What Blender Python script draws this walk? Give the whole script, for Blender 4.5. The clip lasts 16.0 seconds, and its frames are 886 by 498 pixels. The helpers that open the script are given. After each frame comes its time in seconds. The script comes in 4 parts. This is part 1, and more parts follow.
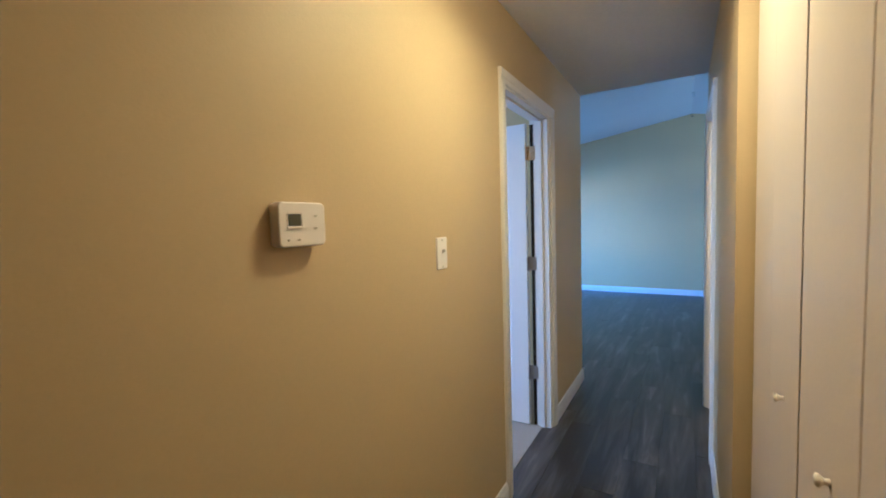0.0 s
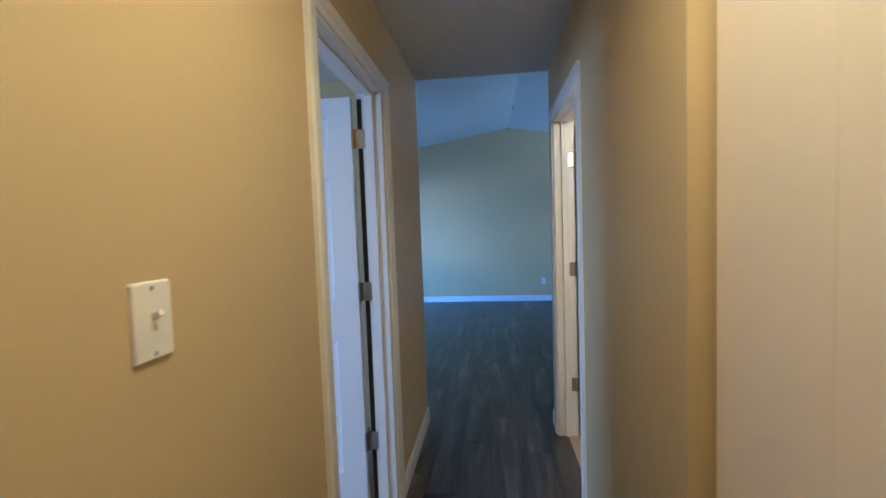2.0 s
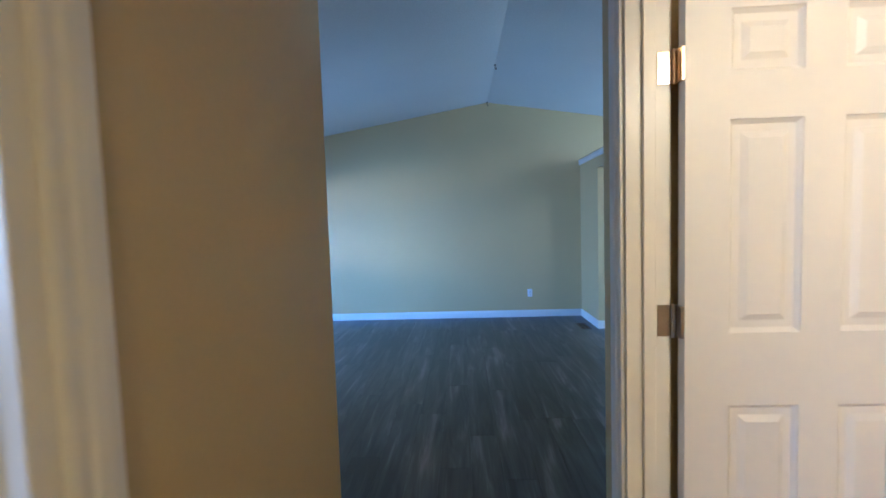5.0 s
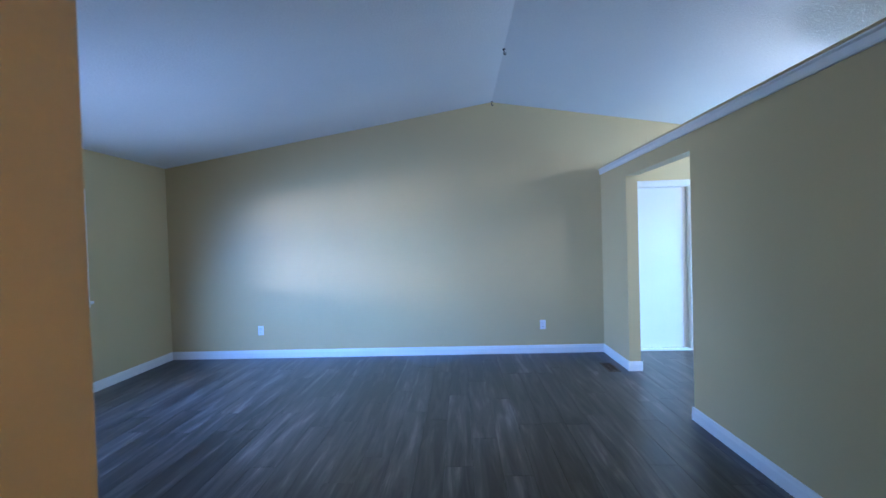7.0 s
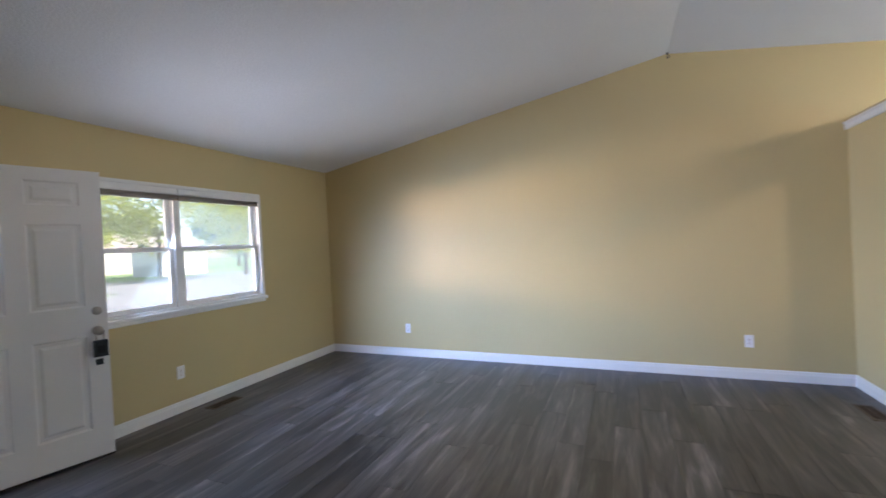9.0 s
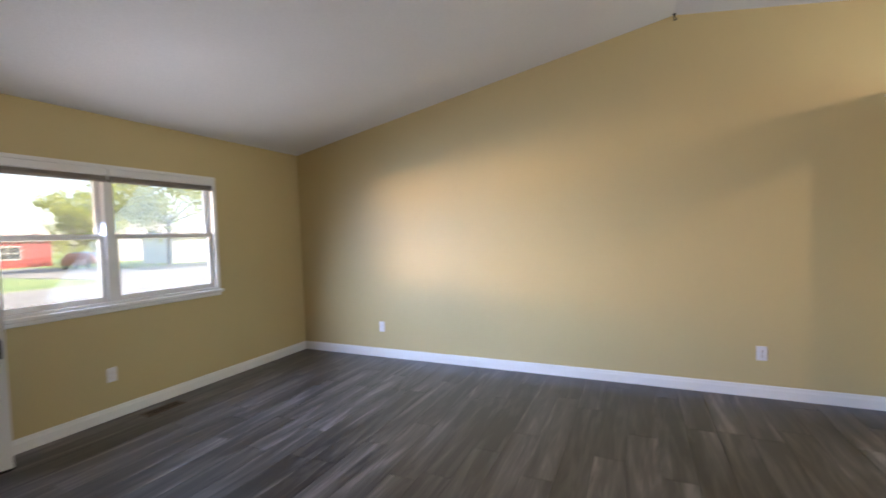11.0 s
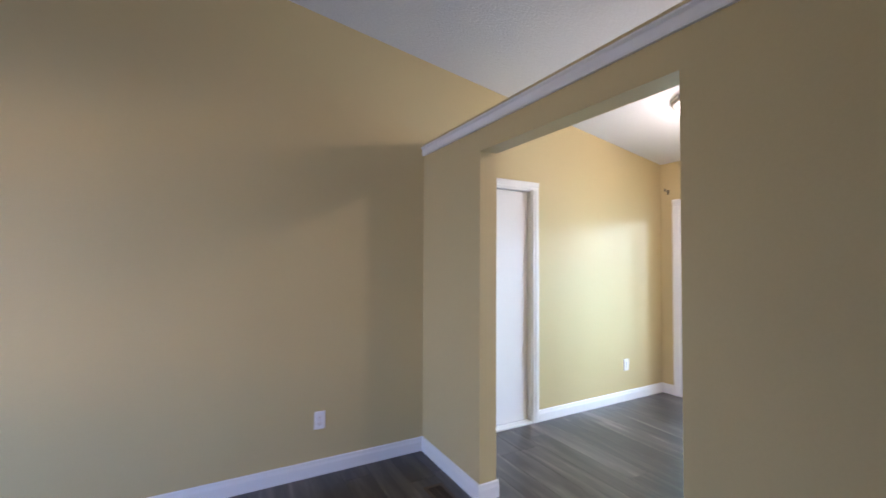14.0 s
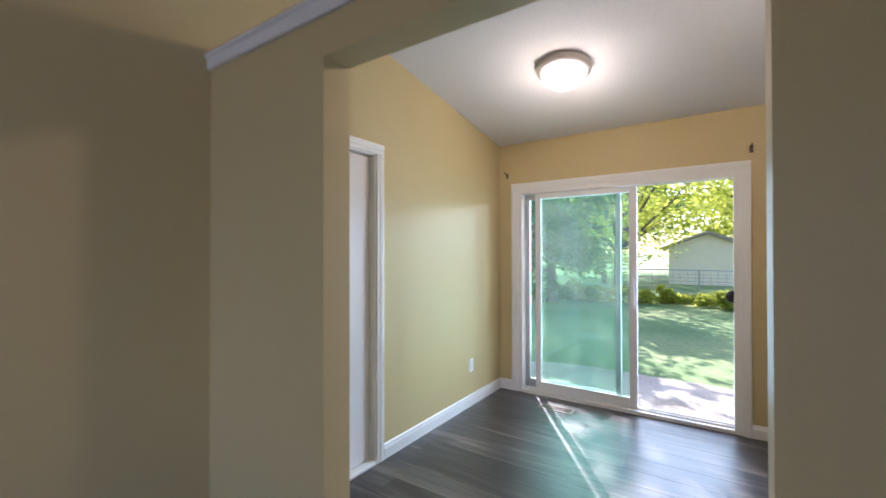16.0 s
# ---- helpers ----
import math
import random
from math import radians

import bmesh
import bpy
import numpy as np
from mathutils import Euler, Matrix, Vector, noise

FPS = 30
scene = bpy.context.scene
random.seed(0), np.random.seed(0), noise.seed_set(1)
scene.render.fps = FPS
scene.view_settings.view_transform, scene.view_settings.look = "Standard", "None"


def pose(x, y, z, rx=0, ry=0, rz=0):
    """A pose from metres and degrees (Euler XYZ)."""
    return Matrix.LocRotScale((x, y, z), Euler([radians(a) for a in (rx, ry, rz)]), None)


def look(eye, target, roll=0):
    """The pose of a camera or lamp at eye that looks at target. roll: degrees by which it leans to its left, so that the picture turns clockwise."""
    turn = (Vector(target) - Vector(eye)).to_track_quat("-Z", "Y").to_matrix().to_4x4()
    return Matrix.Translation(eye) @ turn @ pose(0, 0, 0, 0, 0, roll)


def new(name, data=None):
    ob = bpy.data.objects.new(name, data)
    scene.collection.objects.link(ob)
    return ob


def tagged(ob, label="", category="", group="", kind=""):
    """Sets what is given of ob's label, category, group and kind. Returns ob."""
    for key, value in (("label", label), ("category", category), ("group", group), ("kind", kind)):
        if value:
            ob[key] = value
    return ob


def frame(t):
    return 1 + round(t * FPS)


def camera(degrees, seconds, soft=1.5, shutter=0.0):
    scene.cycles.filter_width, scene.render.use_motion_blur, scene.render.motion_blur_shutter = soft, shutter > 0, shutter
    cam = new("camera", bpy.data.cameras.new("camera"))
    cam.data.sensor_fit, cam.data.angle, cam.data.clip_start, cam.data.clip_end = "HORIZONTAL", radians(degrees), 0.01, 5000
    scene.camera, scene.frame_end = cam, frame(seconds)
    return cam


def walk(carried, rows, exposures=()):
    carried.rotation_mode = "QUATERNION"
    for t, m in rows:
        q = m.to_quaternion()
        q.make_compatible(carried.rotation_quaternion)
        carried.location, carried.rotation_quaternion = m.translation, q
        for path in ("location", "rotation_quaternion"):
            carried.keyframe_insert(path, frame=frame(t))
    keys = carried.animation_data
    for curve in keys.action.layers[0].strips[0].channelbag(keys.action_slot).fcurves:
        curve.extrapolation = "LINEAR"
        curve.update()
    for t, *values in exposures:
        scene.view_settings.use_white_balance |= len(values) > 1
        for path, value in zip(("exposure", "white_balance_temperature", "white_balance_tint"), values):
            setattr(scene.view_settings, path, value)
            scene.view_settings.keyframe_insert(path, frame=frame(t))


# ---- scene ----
cam = camera(94.2, 16.0, soft=1.6, shutter=0.5)
PATH = [
    (0, (0.022, -0.207, 1.401), (-0.988, 1.515, 1.277), -1.7),
    (0.5, (-0.119, -0.101, 1.418), (-0.884, 1.743, 1.313), -2.1),
    (1, (-0.171, 0.077, 1.397), (-0.718, 1.998, 1.302), -2.4),
    (1.5, (-0.2, 0.298, 1.415), (-0.564, 2.262, 1.318), -2.3),
    (2, (-0.244, 0.538, 1.415), (-0.477, 2.521, 1.307), -2.0),
    (2.5, (-0.302, 0.767, 1.406), (-0.457, 2.758, 1.288), -2.0),
    (3, (-0.302, 1.037, 1.412), (-0.42, 3.03, 1.295), -2.1),
    (3.5, (-0.326, 1.301, 1.411), (-0.409, 3.296, 1.291), -2.1),
    (6, (-0.275, 2.574, 1.397), (-0.377, 4.569, 1.289), -1.7),
    (6.5, (-0.288, 2.803, 1.394), (-0.39, 4.799, 1.328), -1.9),
    (7, (-0.327, 3.006, 1.431), (-0.407, 5.004, 1.396), -1.7),
    (7.5, (-0.377, 3.154, 1.396), (-0.503, 5.15, 1.375), -1.8),
    (8, (-0.329, 3.319, 1.418), (-0.638, 5.295, 1.405), -2.2),
    (8.5, (-0.325, 3.45, 1.407), (-0.889, 5.369, 1.401), -2.9),
    (8.7, (-0.361, 3.493, 1.404), (-1.013, 5.384, 1.393), -3.0),
    (9.75, (-0.310, 3.790, 1.395), (-1.340, 5.504, 1.357), -2.7),
    (10.8, (-0.21, 4.102, 1.378), (-1.145, 5.869, 1.309), -2.3),
    (11, (-0.195, 4.184, 1.394), (-1.047, 5.992, 1.328), -2.2),
    (11.5, (-0.237, 4.356, 1.438), (-0.811, 6.271, 1.383), -1.7),
    (12, (-0.143, 4.513, 1.393), (-0.415, 6.494, 1.364), -1.2),
    (12.5, (-0.025, 4.715, 1.429), (0.014, 6.714, 1.423), -0.8),
    (13, (0.054, 4.922, 1.399), (0.424, 6.887, 1.407), -0.3),
    (13.5, (0.059, 5.199, 1.439), (0.732, 7.082, 1.481), -0.0),
    (14, (0.07, 5.401, 1.414), (1.036, 7.152, 1.469), 0.3),
    (14.5, (0.165, 5.636, 1.421), (1.359, 7.239, 1.48), 0.3),
    (15, (0.248, 5.887, 1.41), (1.644, 7.319, 1.451), 0.3),
    (15.5, (0.323, 6.128, 1.412), (1.859, 7.408, 1.447), 0.2),
    (16, (0.505, 6.306, 1.392), (2.161, 7.427, 1.406), -0.1),
]
EXPOSURE = [
    (0.0, 2.24, 3560, 9), (0.8, 1.95, 3560, 10), (1.5, 1.83, 3540, 10), (2.9, 1.95, 3560, 5), (3.6, 2.12, 3900, 8), (6.0, 1.98, 3780, 8), (7.0, 2.33, 4050, 16), (7.6, 2.46, 4850, 18), (8.2, 2.52, 5300, 20),
    (11.0, 2.53, 6450, 23), (12.5, 2.3, 5700, 25), (13.5, 2.08, 5650, 28), (14.5, 2.0, 5600, 29), (15.3, 1.8, 5650, 27), (16.0, 1.42, 5650, 25),
]
walk(cam, [(t, look(eye, target, roll)) for t, eye, target, roll in PATH], EXPOSURE)

# ---- light ----
SUN_DIR = Vector((0.76, 0.50, 0.66)).normalized()
world = bpy.data.worlds.new("world")
scene.world = world
world.use_nodes = True
wn = world.node_tree
sky = wn.nodes.new("ShaderNodeTexSky")
sky.sky_type, sky.sun_disc = "NISHITA", False
sky.sun_elevation = math.asin(SUN_DIR.z)
sky.sun_rotation = math.atan2(SUN_DIR.x, SUN_DIR.y)
wn.links.new(sky.outputs[0], wn.nodes["Background"].inputs[0])
wn.nodes["Background"].inputs[1].default_value = 0.15


def lamp(name, kind, energy, colour, m, **more):
    data = bpy.data.lights.new(name, kind)
    data.energy, data.color = energy, colour
    for key, value in more.items():
        if key == "size":
            data.size = value
        elif key == "size_y":
            data.shape, data.size_y = "RECTANGLE", value
        elif key == "radius":
            data.shadow_soft_size = value
        elif key == "spread":
            data.spread = value
        elif key == "angle":
            data.angle = value
    ob = new(name, data)
    ob.matrix_world = m
    return ob


lamp("sun", "SUN", 5.0, (1, 0.93, 0.82), look(SUN_DIR * 50, (0, 0, 0)), angle=radians(0.5))
SKY = (0.47, 0.66, 1.0)
# daylight standing in each opening to the sky
lamp("front_window_daylight", "AREA", 11.5, SKY, look((-4.24, 6.09, 1.48), (-1.8, 8.2, -0.1)), size=1.75, size_y=1.0, spread=radians(92))
lamp("front_window_ground_light", "AREA", 2.9, (0.94, 0.96, 1.0), look((-4.24, 6.09, 1.48), (-1.6, 6.0, 3.3)), size=1.75, size_y=1.0, spread=radians(120))
# lamp added outside the front window to throw the level patch on the gable wall
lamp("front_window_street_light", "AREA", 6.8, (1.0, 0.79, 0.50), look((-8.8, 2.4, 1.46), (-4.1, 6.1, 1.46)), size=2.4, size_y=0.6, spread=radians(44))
lamp("front_door_daylight", "AREA", 7.2, SKY, look((-4.40, 4.02, 1.1), (-0.7, 8.2, 0.1)), size=0.85, size_y=1.9, spread=radians(80))
lamp("patio_door_daylight", "AREA", 12.5, (0.66, 0.87, 1.0), look((4.62, 7.1, 1.1), (1.2, 8.1, 0.3)), size=1.7, size_y=1.8, spread=radians(140))
# lamp added outside the patio door to throw the slanting patch on the dining wall
lamp("patio_door_garden_light", "AREA", 9.5, (0.74, 0.92, 1.0), look((7.6, 4.86, 2.40), (4.35, 7.1, 1.0)), size=0.9, size_y=0.5, spread=radians(70))
lamp("bedroom_window_daylight", "AREA", 15.0, (1.0, 0.91, 0.82), look((-4.14, 0.25, 1.5), (-0.6, 2.2, 0.8)), size=1.0, size_y=1.1)
# electric lamps
WARM = (1.0, 0.555, 0.125)
lamp("hall_lamp_glow", "POINT", 1.0, WARM, pose(-0.18, 1.05, 2.26), radius=0.1)
lamp("hall_lamp_light", "AREA", 3.6, WARM, pose(-0.18, 1.05, 2.38), size=0.26, size_y=0.26, spread=radians(152))
lamp("bath_lamp_light", "POINT", 11.0, (1.0, 0.64, 0.28), pose(0.85, 1.80, 2.10), radius=0.08)
lamp("dining_lamp_light", "POINT", 3.7, (1, 0.84, 0.62), pose(3.27, 7.19, 2.33), radius=0.10)
lamp("kitchen_lamp_light", "POINT", 10.0, (1, 0.82, 0.60), pose(2.50, 5.64, 2.46), radius=0.055)

# ---- materials ----


def material(name, colour, rough=0.6, metal=0.0, grain=0.0, grain_scale=40.0, blotch=0.0, blotch_scale=1.5, bump=0.0, bump_scale=200.0, spread=0.0, spec=0.5):
    """Paint, metal or plastic, with fine grain, broad blotches, relief and some spread from object to object."""
    mat = bpy.data.materials.new(name)
    mat.use_nodes = True
    nt = mat.node_tree
    bsdf = nt.nodes["Principled BSDF"]
    bsdf.inputs["Roughness"].default_value, bsdf.inputs["Metallic"].default_value = rough, metal
    bsdf.inputs["Specular IOR Level"].default_value = spec
    where = nt.nodes.new("ShaderNodeTexCoord").outputs["Object"]
    last = None

    def scaled(source, amount):
        ma = nt.nodes.new("ShaderNodeMapRange")
        ma.inputs["To Min"].default_value, ma.inputs["To Max"].default_value = 1 - amount, 1 + amount
        nt.links.new(source, ma.inputs["Value"])
        return ma.outputs[0]

    for amount, size, detail in ((grain, grain_scale, 4.0), (blotch, blotch_scale, 3.0)):
        if amount:
            tex = nt.nodes.new("ShaderNodeTexNoise")
            tex.inputs["Scale"].default_value, tex.inputs["Detail"].default_value = size, detail
            nt.links.new(where, tex.inputs["Vector"])
            f = scaled(tex.outputs[0], amount)
            if last:
                mu = nt.nodes.new("ShaderNodeMath")
                mu.operation = "MULTIPLY"
                nt.links.new(last, mu.inputs[0])
                nt.links.new(f, mu.inputs[1])
                f = mu.outputs[0]
            last = f
    if spread:
        f = scaled(nt.nodes.new("ShaderNodeObjectInfo").outputs["Random"], spread)
        if last:
            mu = nt.nodes.new("ShaderNodeMath")
            mu.operation = "MULTIPLY"
            nt.links.new(last, mu.inputs[0])
            nt.links.new(f, mu.inputs[1])
            f = mu.outputs[0]
        last = f
    if last:
        mix = nt.nodes.new("ShaderNodeVectorMath")
        mix.operation = "SCALE"
        mix.inputs[0].default_value = colour
        nt.links.new(last, mix.inputs["Scale"])
        nt.links.new(mix.outputs[0], bsdf.inputs["Base Color"])
    else:
        bsdf.inputs["Base Color"].default_value = (*colour, 1)
    if bump:
        tex = nt.nodes.new("ShaderNodeTexNoise")
        tex.inputs["Scale"].default_value, tex.inputs["Detail"].default_value = bump_scale, 3.0
        nt.links.new(where, tex.inputs["Vector"])
        bp = nt.nodes.new("ShaderNodeBump")
        bp.inputs["Strength"].default_value, bp.inputs["Distance"].default_value = bump, 0.004
        nt.links.new(tex.outputs[0], bp.inputs["Height"])
        nt.links.new(bp.outputs[0], bsdf.inputs["Normal"])
    return mat


def plank_material():
    """Grey-brown vinyl plank: long streaks of grain along y, each plank shifted and toned on its own."""
    mat = bpy.data.materials.new("vinyl_plank")
    mat.use_nodes = True
    nt = mat.node_tree
    bsdf = nt.nodes["Principled BSDF"]
    info = nt.nodes.new("ShaderNodeObjectInfo")
    geo = nt.nodes.new("ShaderNodeTexCoord")
    shift = nt.nodes.new("ShaderNodeVectorMath")
    shift.operation = "MULTIPLY_ADD"
    shift.inputs[1].default_value = (1, 1, 1)
    nt.links.new(geo.outputs["Object"], shift.inputs[0])
    rnd = nt.nodes.new("ShaderNodeVectorMath")
    rnd.operation = "SCALE"
    rnd.inputs[0].default_value = (37.0, 53.0, 11.0)
    nt.links.new(info.outputs["Random"], rnd.inputs["Scale"])
    nt.links.new(rnd.outputs[0], shift.inputs[2])

    def streak(scale, detail, rough):
        mp = nt.nodes.new("ShaderNodeMapping")
        mp.inputs["Scale"].default_value = scale
        nt.links.new(shift.outputs[0], mp.inputs[0])
        tex = nt.nodes.new("ShaderNodeTexNoise")
        tex.inputs["Scale"].default_value, tex.inputs["Detail"].default_value, tex.inputs["Roughness"].default_value = 1.0, detail, rough
        tex.inputs["Distortion"].default_value = 0.6
        nt.links.new(mp.outputs[0], tex.inputs["Vector"])
        return tex.outputs[0]

    broad, fine = streak((12.5, 1.3, 1.0), 4.0, 0.58), streak((80.0, 3.5, 1.0), 3.0, 0.6)
    ad = nt.nodes.new("ShaderNodeMath")
    ad.operation = "MULTIPLY_ADD"
    ad.inputs[1].default_value = 0.13
    nt.links.new(fine, ad.inputs[0])
    nt.links.new(broad, ad.inputs[2])
    tone = nt.nodes.new("ShaderNodeMath")
    tone.operation = "MULTIPLY_ADD"
    tone.inputs[1].default_value = 0.12
    nt.links.new(info.outputs["Random"], tone.inputs[0])
    nt.links.new(ad.outputs[0], tone.inputs[2])
    ramp = nt.nodes.new("ShaderNodeValToRGB")
    ramp.color_ramp.elements[0].position, ramp.color_ramp.elements[0].color = 0.53, (0.024, 0.021, 0.019, 1)
    ramp.color_ramp.elements[1].position, ramp.color_ramp.elements[1].color = 0.92, (0.235, 0.208, 0.188, 1)
    mid = ramp.color_ramp.elements.new(0.72)
    mid.color = (0.083, 0.072, 0.064, 1)
    nt.links.new(tone.outputs[0], ramp.inputs[0])
    nt.links.new(ramp.outputs[0], bsdf.inputs["Base Color"])
    rr = nt.nodes.new("ShaderNodeMapRange")
    rr.inputs["To Min"].default_value, rr.inputs["To Max"].default_value = 0.29, 0.42
    bsdf.inputs["Specular IOR Level"].default_value = 0.7
    nt.links.new(broad, rr.inputs["Value"])
    nt.links.new(rr.outputs[0], bsdf.inputs["Roughness"])
    bp = nt.nodes.new("ShaderNodeBump")
    bp.inputs["Strength"].default_value, bp.inputs["Distance"].default_value = 0.12, 0.002
    nt.links.new(ad.outputs[0], bp.inputs["Height"])
    nt.links.new(bp.outputs[0], bsdf.inputs["Normal"])
    return mat


def glass_material(name, tint, rough=0.0, haze=0.0):
    mat = bpy.data.materials.new(name)
    mat.use_nodes = True
    nt = mat.node_tree
    nt.nodes.remove(nt.nodes["Principled BSDF"])
    clear, gloss, mix = nt.nodes.new("ShaderNodeBsdfTransparent"), nt.nodes.new("ShaderNodeBsdfGlossy"), nt.nodes.new("ShaderNodeMixShader")
    clear.inputs[0].default_value = (*tint, 1)
    gloss.inputs["Roughness"].default_value = rough
    fr = nt.nodes.new("ShaderNodeFresnel")
    fr.inputs[0].default_value = 1.45
    nt.links.new(fr.outputs[0], mix.inputs[0])
    nt.links.new(clear.outputs[0], mix.inputs[1])
    nt.links.new(gloss.outputs[0], mix.inputs[2])
    last = mix
    # milky veil mixed into the pane to haze the view through it
    if haze:
        veil, over = nt.nodes.new("ShaderNodeBsdfTranslucent"), nt.nodes.new("ShaderNodeMixShader")
        veil.inputs[0].default_value = (0.78, 0.86, 0.78, 1)
        over.inputs[0].default_value = haze
        nt.links.new(mix.outputs[0], over.inputs[1])
        nt.links.new(veil.outputs[0], over.inputs[2])
        last = over
    nt.links.new(last.outputs[0], nt.nodes["Material Output"].inputs[0])
    return mat


def glow_material(name, colour, strength):
    mat = bpy.data.materials.new(name)
    mat.use_nodes = True
    b = mat.node_tree.nodes["Principled BSDF"]
    b.inputs["Base Color"].default_value = (0.8, 0.78, 0.72, 1)
    b.inputs["Emission Color"].default_value, b.inputs["Emission Strength"].default_value = (*colour, 1), strength
    b.inputs["Roughness"].default_value = 0.3
    return mat


WALL = material("tan_wall_paint", (0.565, 0.449, 0.224), 0.5, grain=0.03, grain_scale=90, blotch=0.05, blotch_scale=1.2, bump=0.12, bump_scale=170, spec=0.35)
CEIL = material("white_ceiling_texture", (0.72, 0.71, 0.70), 0.9, grain=0.06, grain_scale=60, blotch=0.04, bump=0.9, bump_scale=70)
TRIM = material("white_trim_paint", (0.78, 0.76, 0.73), 0.35, grain=0.02, grain_scale=30, blotch=0.03, bump=0.05, bump_scale=120)
DOOR = material("white_door_paint", (0.78, 0.76, 0.74), 0.4, grain=0.02, grain_scale=50, blotch=0.03, bump=0.08, bump_scale=150)
CLOSET = material("cream_closet_paint", (0.80, 0.71, 0.66), 0.42, grain=0.02, grain_scale=50, blotch=0.04, bump=0.08, bump_scale=120)
FLOOR = plank_material()
SUBFLOOR = material("dark_underlay", (0.03, 0.027, 0.024), 0.9, grain=0.2)
CARPET = material("grey_beige_carpet", (0.42, 0.39, 0.35), 0.95, grain=0.3, grain_scale=200, bump=1.0, bump_scale=300)
VINYLTAN = material("tan_wood_threshold", (0.42, 0.30, 0.19), 0.5, grain=0.2, grain_scale=40)
PLASTIC = material("white_plastic", (0.82, 0.79, 0.79), 0.35, grain=0.01)
IVORY = material("ivory_plastic", (0.82, 0.76, 0.74), 0.4, grain=0.01)
NICKEL = material("satin_nickel", (0.42, 0.38, 0.33), 0.35, metal=1.0, grain=0.08)
LAMPPAN = material("warm_grey_lamp_pan", (0.50, 0.45, 0.40), 0.4, metal=0.3, grain=0.03)
BRASS = material("polished_brass_hinge", (0.75, 0.58, 0.36), 0.22, metal=1.0, grain=0.08)
BLACK = material("black_metal", (0.012, 0.012, 0.013), 0.45, grain=0.1)
# small dark parts, and shade put as colour into gaps, slots and vents
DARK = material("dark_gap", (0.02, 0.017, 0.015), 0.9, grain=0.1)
BROWN = material("brown_register", (0.10, 0.07, 0.045), 0.5, metal=0.3, grain=0.15)
TAUPE = material("taupe_blind_rail", (0.26, 0.22, 0.18), 0.6, grain=0.1)
SILVER = material("grey_aluminium", (0.45, 0.46, 0.46), 0.4, metal=0.8, grain=0.05)
SCREENGLASS = glass_material("tinted_glass", (0.84, 0.965, 0.89), haze=0.014)
# grey tint and veil put in to dim and wash out the overbright outdoors
GLASS = glass_material("clear_glass", (0.60, 0.595, 0.56), haze=0.035)
LCD = material("grey_green_lcd", (0.085, 0.085, 0.065), 0.25, grain=0.02)

# ---- mesh helpers ----


def part(name, bm, mat, parent=None, label="", smooth=False, at=None):
    me = bpy.data.meshes.new(name)
    bm.to_mesh(me)
    bm.free()
    me.materials.append(mat)
    if smooth:
        for p in me.polygons:
            p.use_smooth = True
    ob = new(name, me)
    if parent:
        ob.parent = parent
    if at is not None:
        ob.matrix_basis = at
    if label:
        ob["label"] = label
    return ob


def thing(name, m, label, category, group="", kind=""):
    ob = new(name)
    ob.matrix_basis = m
    return tagged(ob, label, category, group, kind)


def shared(ob, parent, m, name=None):
    """Another object on the same mesh."""
    o = new(name or ob.name.split(".")[0], ob.data)
    o.parent, o.matrix_basis = parent, m
    if "label" in ob:
        o["label"] = ob["label"]
    return o


def boxes(*spans, bevel=0.0, seg=1):
    """One mesh of boxes (x0, x1, y0, y1, z0, z1)."""
    bm = bmesh.new()
    for x0, x1, y0, y1, z0, z1 in spans:
        m = Matrix.Translation(((x0 + x1) / 2, (y0 + y1) / 2, (z0 + z1) / 2)) @ Matrix.Diagonal((abs(x1 - x0), abs(y1 - y0), abs(z1 - z0), 1))
        bmesh.ops.create_cube(bm, size=1, matrix=m)
    if bevel:
        bmesh.ops.bevel(bm, geom=bm.edges[:], offset=bevel, segments=seg, profile=0.7, affect="EDGES")
    return bm


def lathe(profile, n=32):
    """A turned solid about z from (radius, height) pairs."""
    bm = bmesh.new()
    rings = []
    for r, h in profile:
        if r < 1e-6:
            rings.append([bm.verts.new((0, 0, h))])
        else:
            rings.append([bm.verts.new((r * math.cos(2 * math.pi * k / n), r * math.sin(2 * math.pi * k / n), h)) for k in range(n)])
    for a, b in zip(rings, rings[1:]):
        for k in range(n):
            j = (k + 1) % n
            if len(a) == 1 and len(b) > 1:
                bm.faces.new((a[0], b[k], b[j]))
            elif len(b) == 1 and len(a) > 1:
                bm.faces.new((a[k], b[0], a[j]))
            elif len(a) > 1:
                bm.faces.new((a[k], b[k], b[j], a[j]))
    bmesh.ops.recalc_face_normals(bm, faces=bm.faces[:])
    return bm


def sweep(section, path, cap=True):
    """A section of (out, up) pairs carried along a straight run: path is (start, end, out vector)."""
    bm = bmesh.new()
    a, b, out = Vector(path[0]), Vector(path[1]), Vector(path[2])
    up = out.cross((b - a).normalized())
    if len(path) > 3:
        up = Vector(path[3])
    ends = [[bm.verts.new(p + out * o + up * u) for o, u in section] for p in (a, b)]
    n = len(section)
    for k in range(n):
        bm.faces.new((ends[0][k], ends[0][(k + 1) % n], ends[1][(k + 1) % n], ends[1][k]))
    if cap:
        bm.faces.new(ends[0])
        bm.faces.new(ends[1])
    bmesh.ops.recalc_face_normals(bm, faces=bm.faces[:])
    return bm


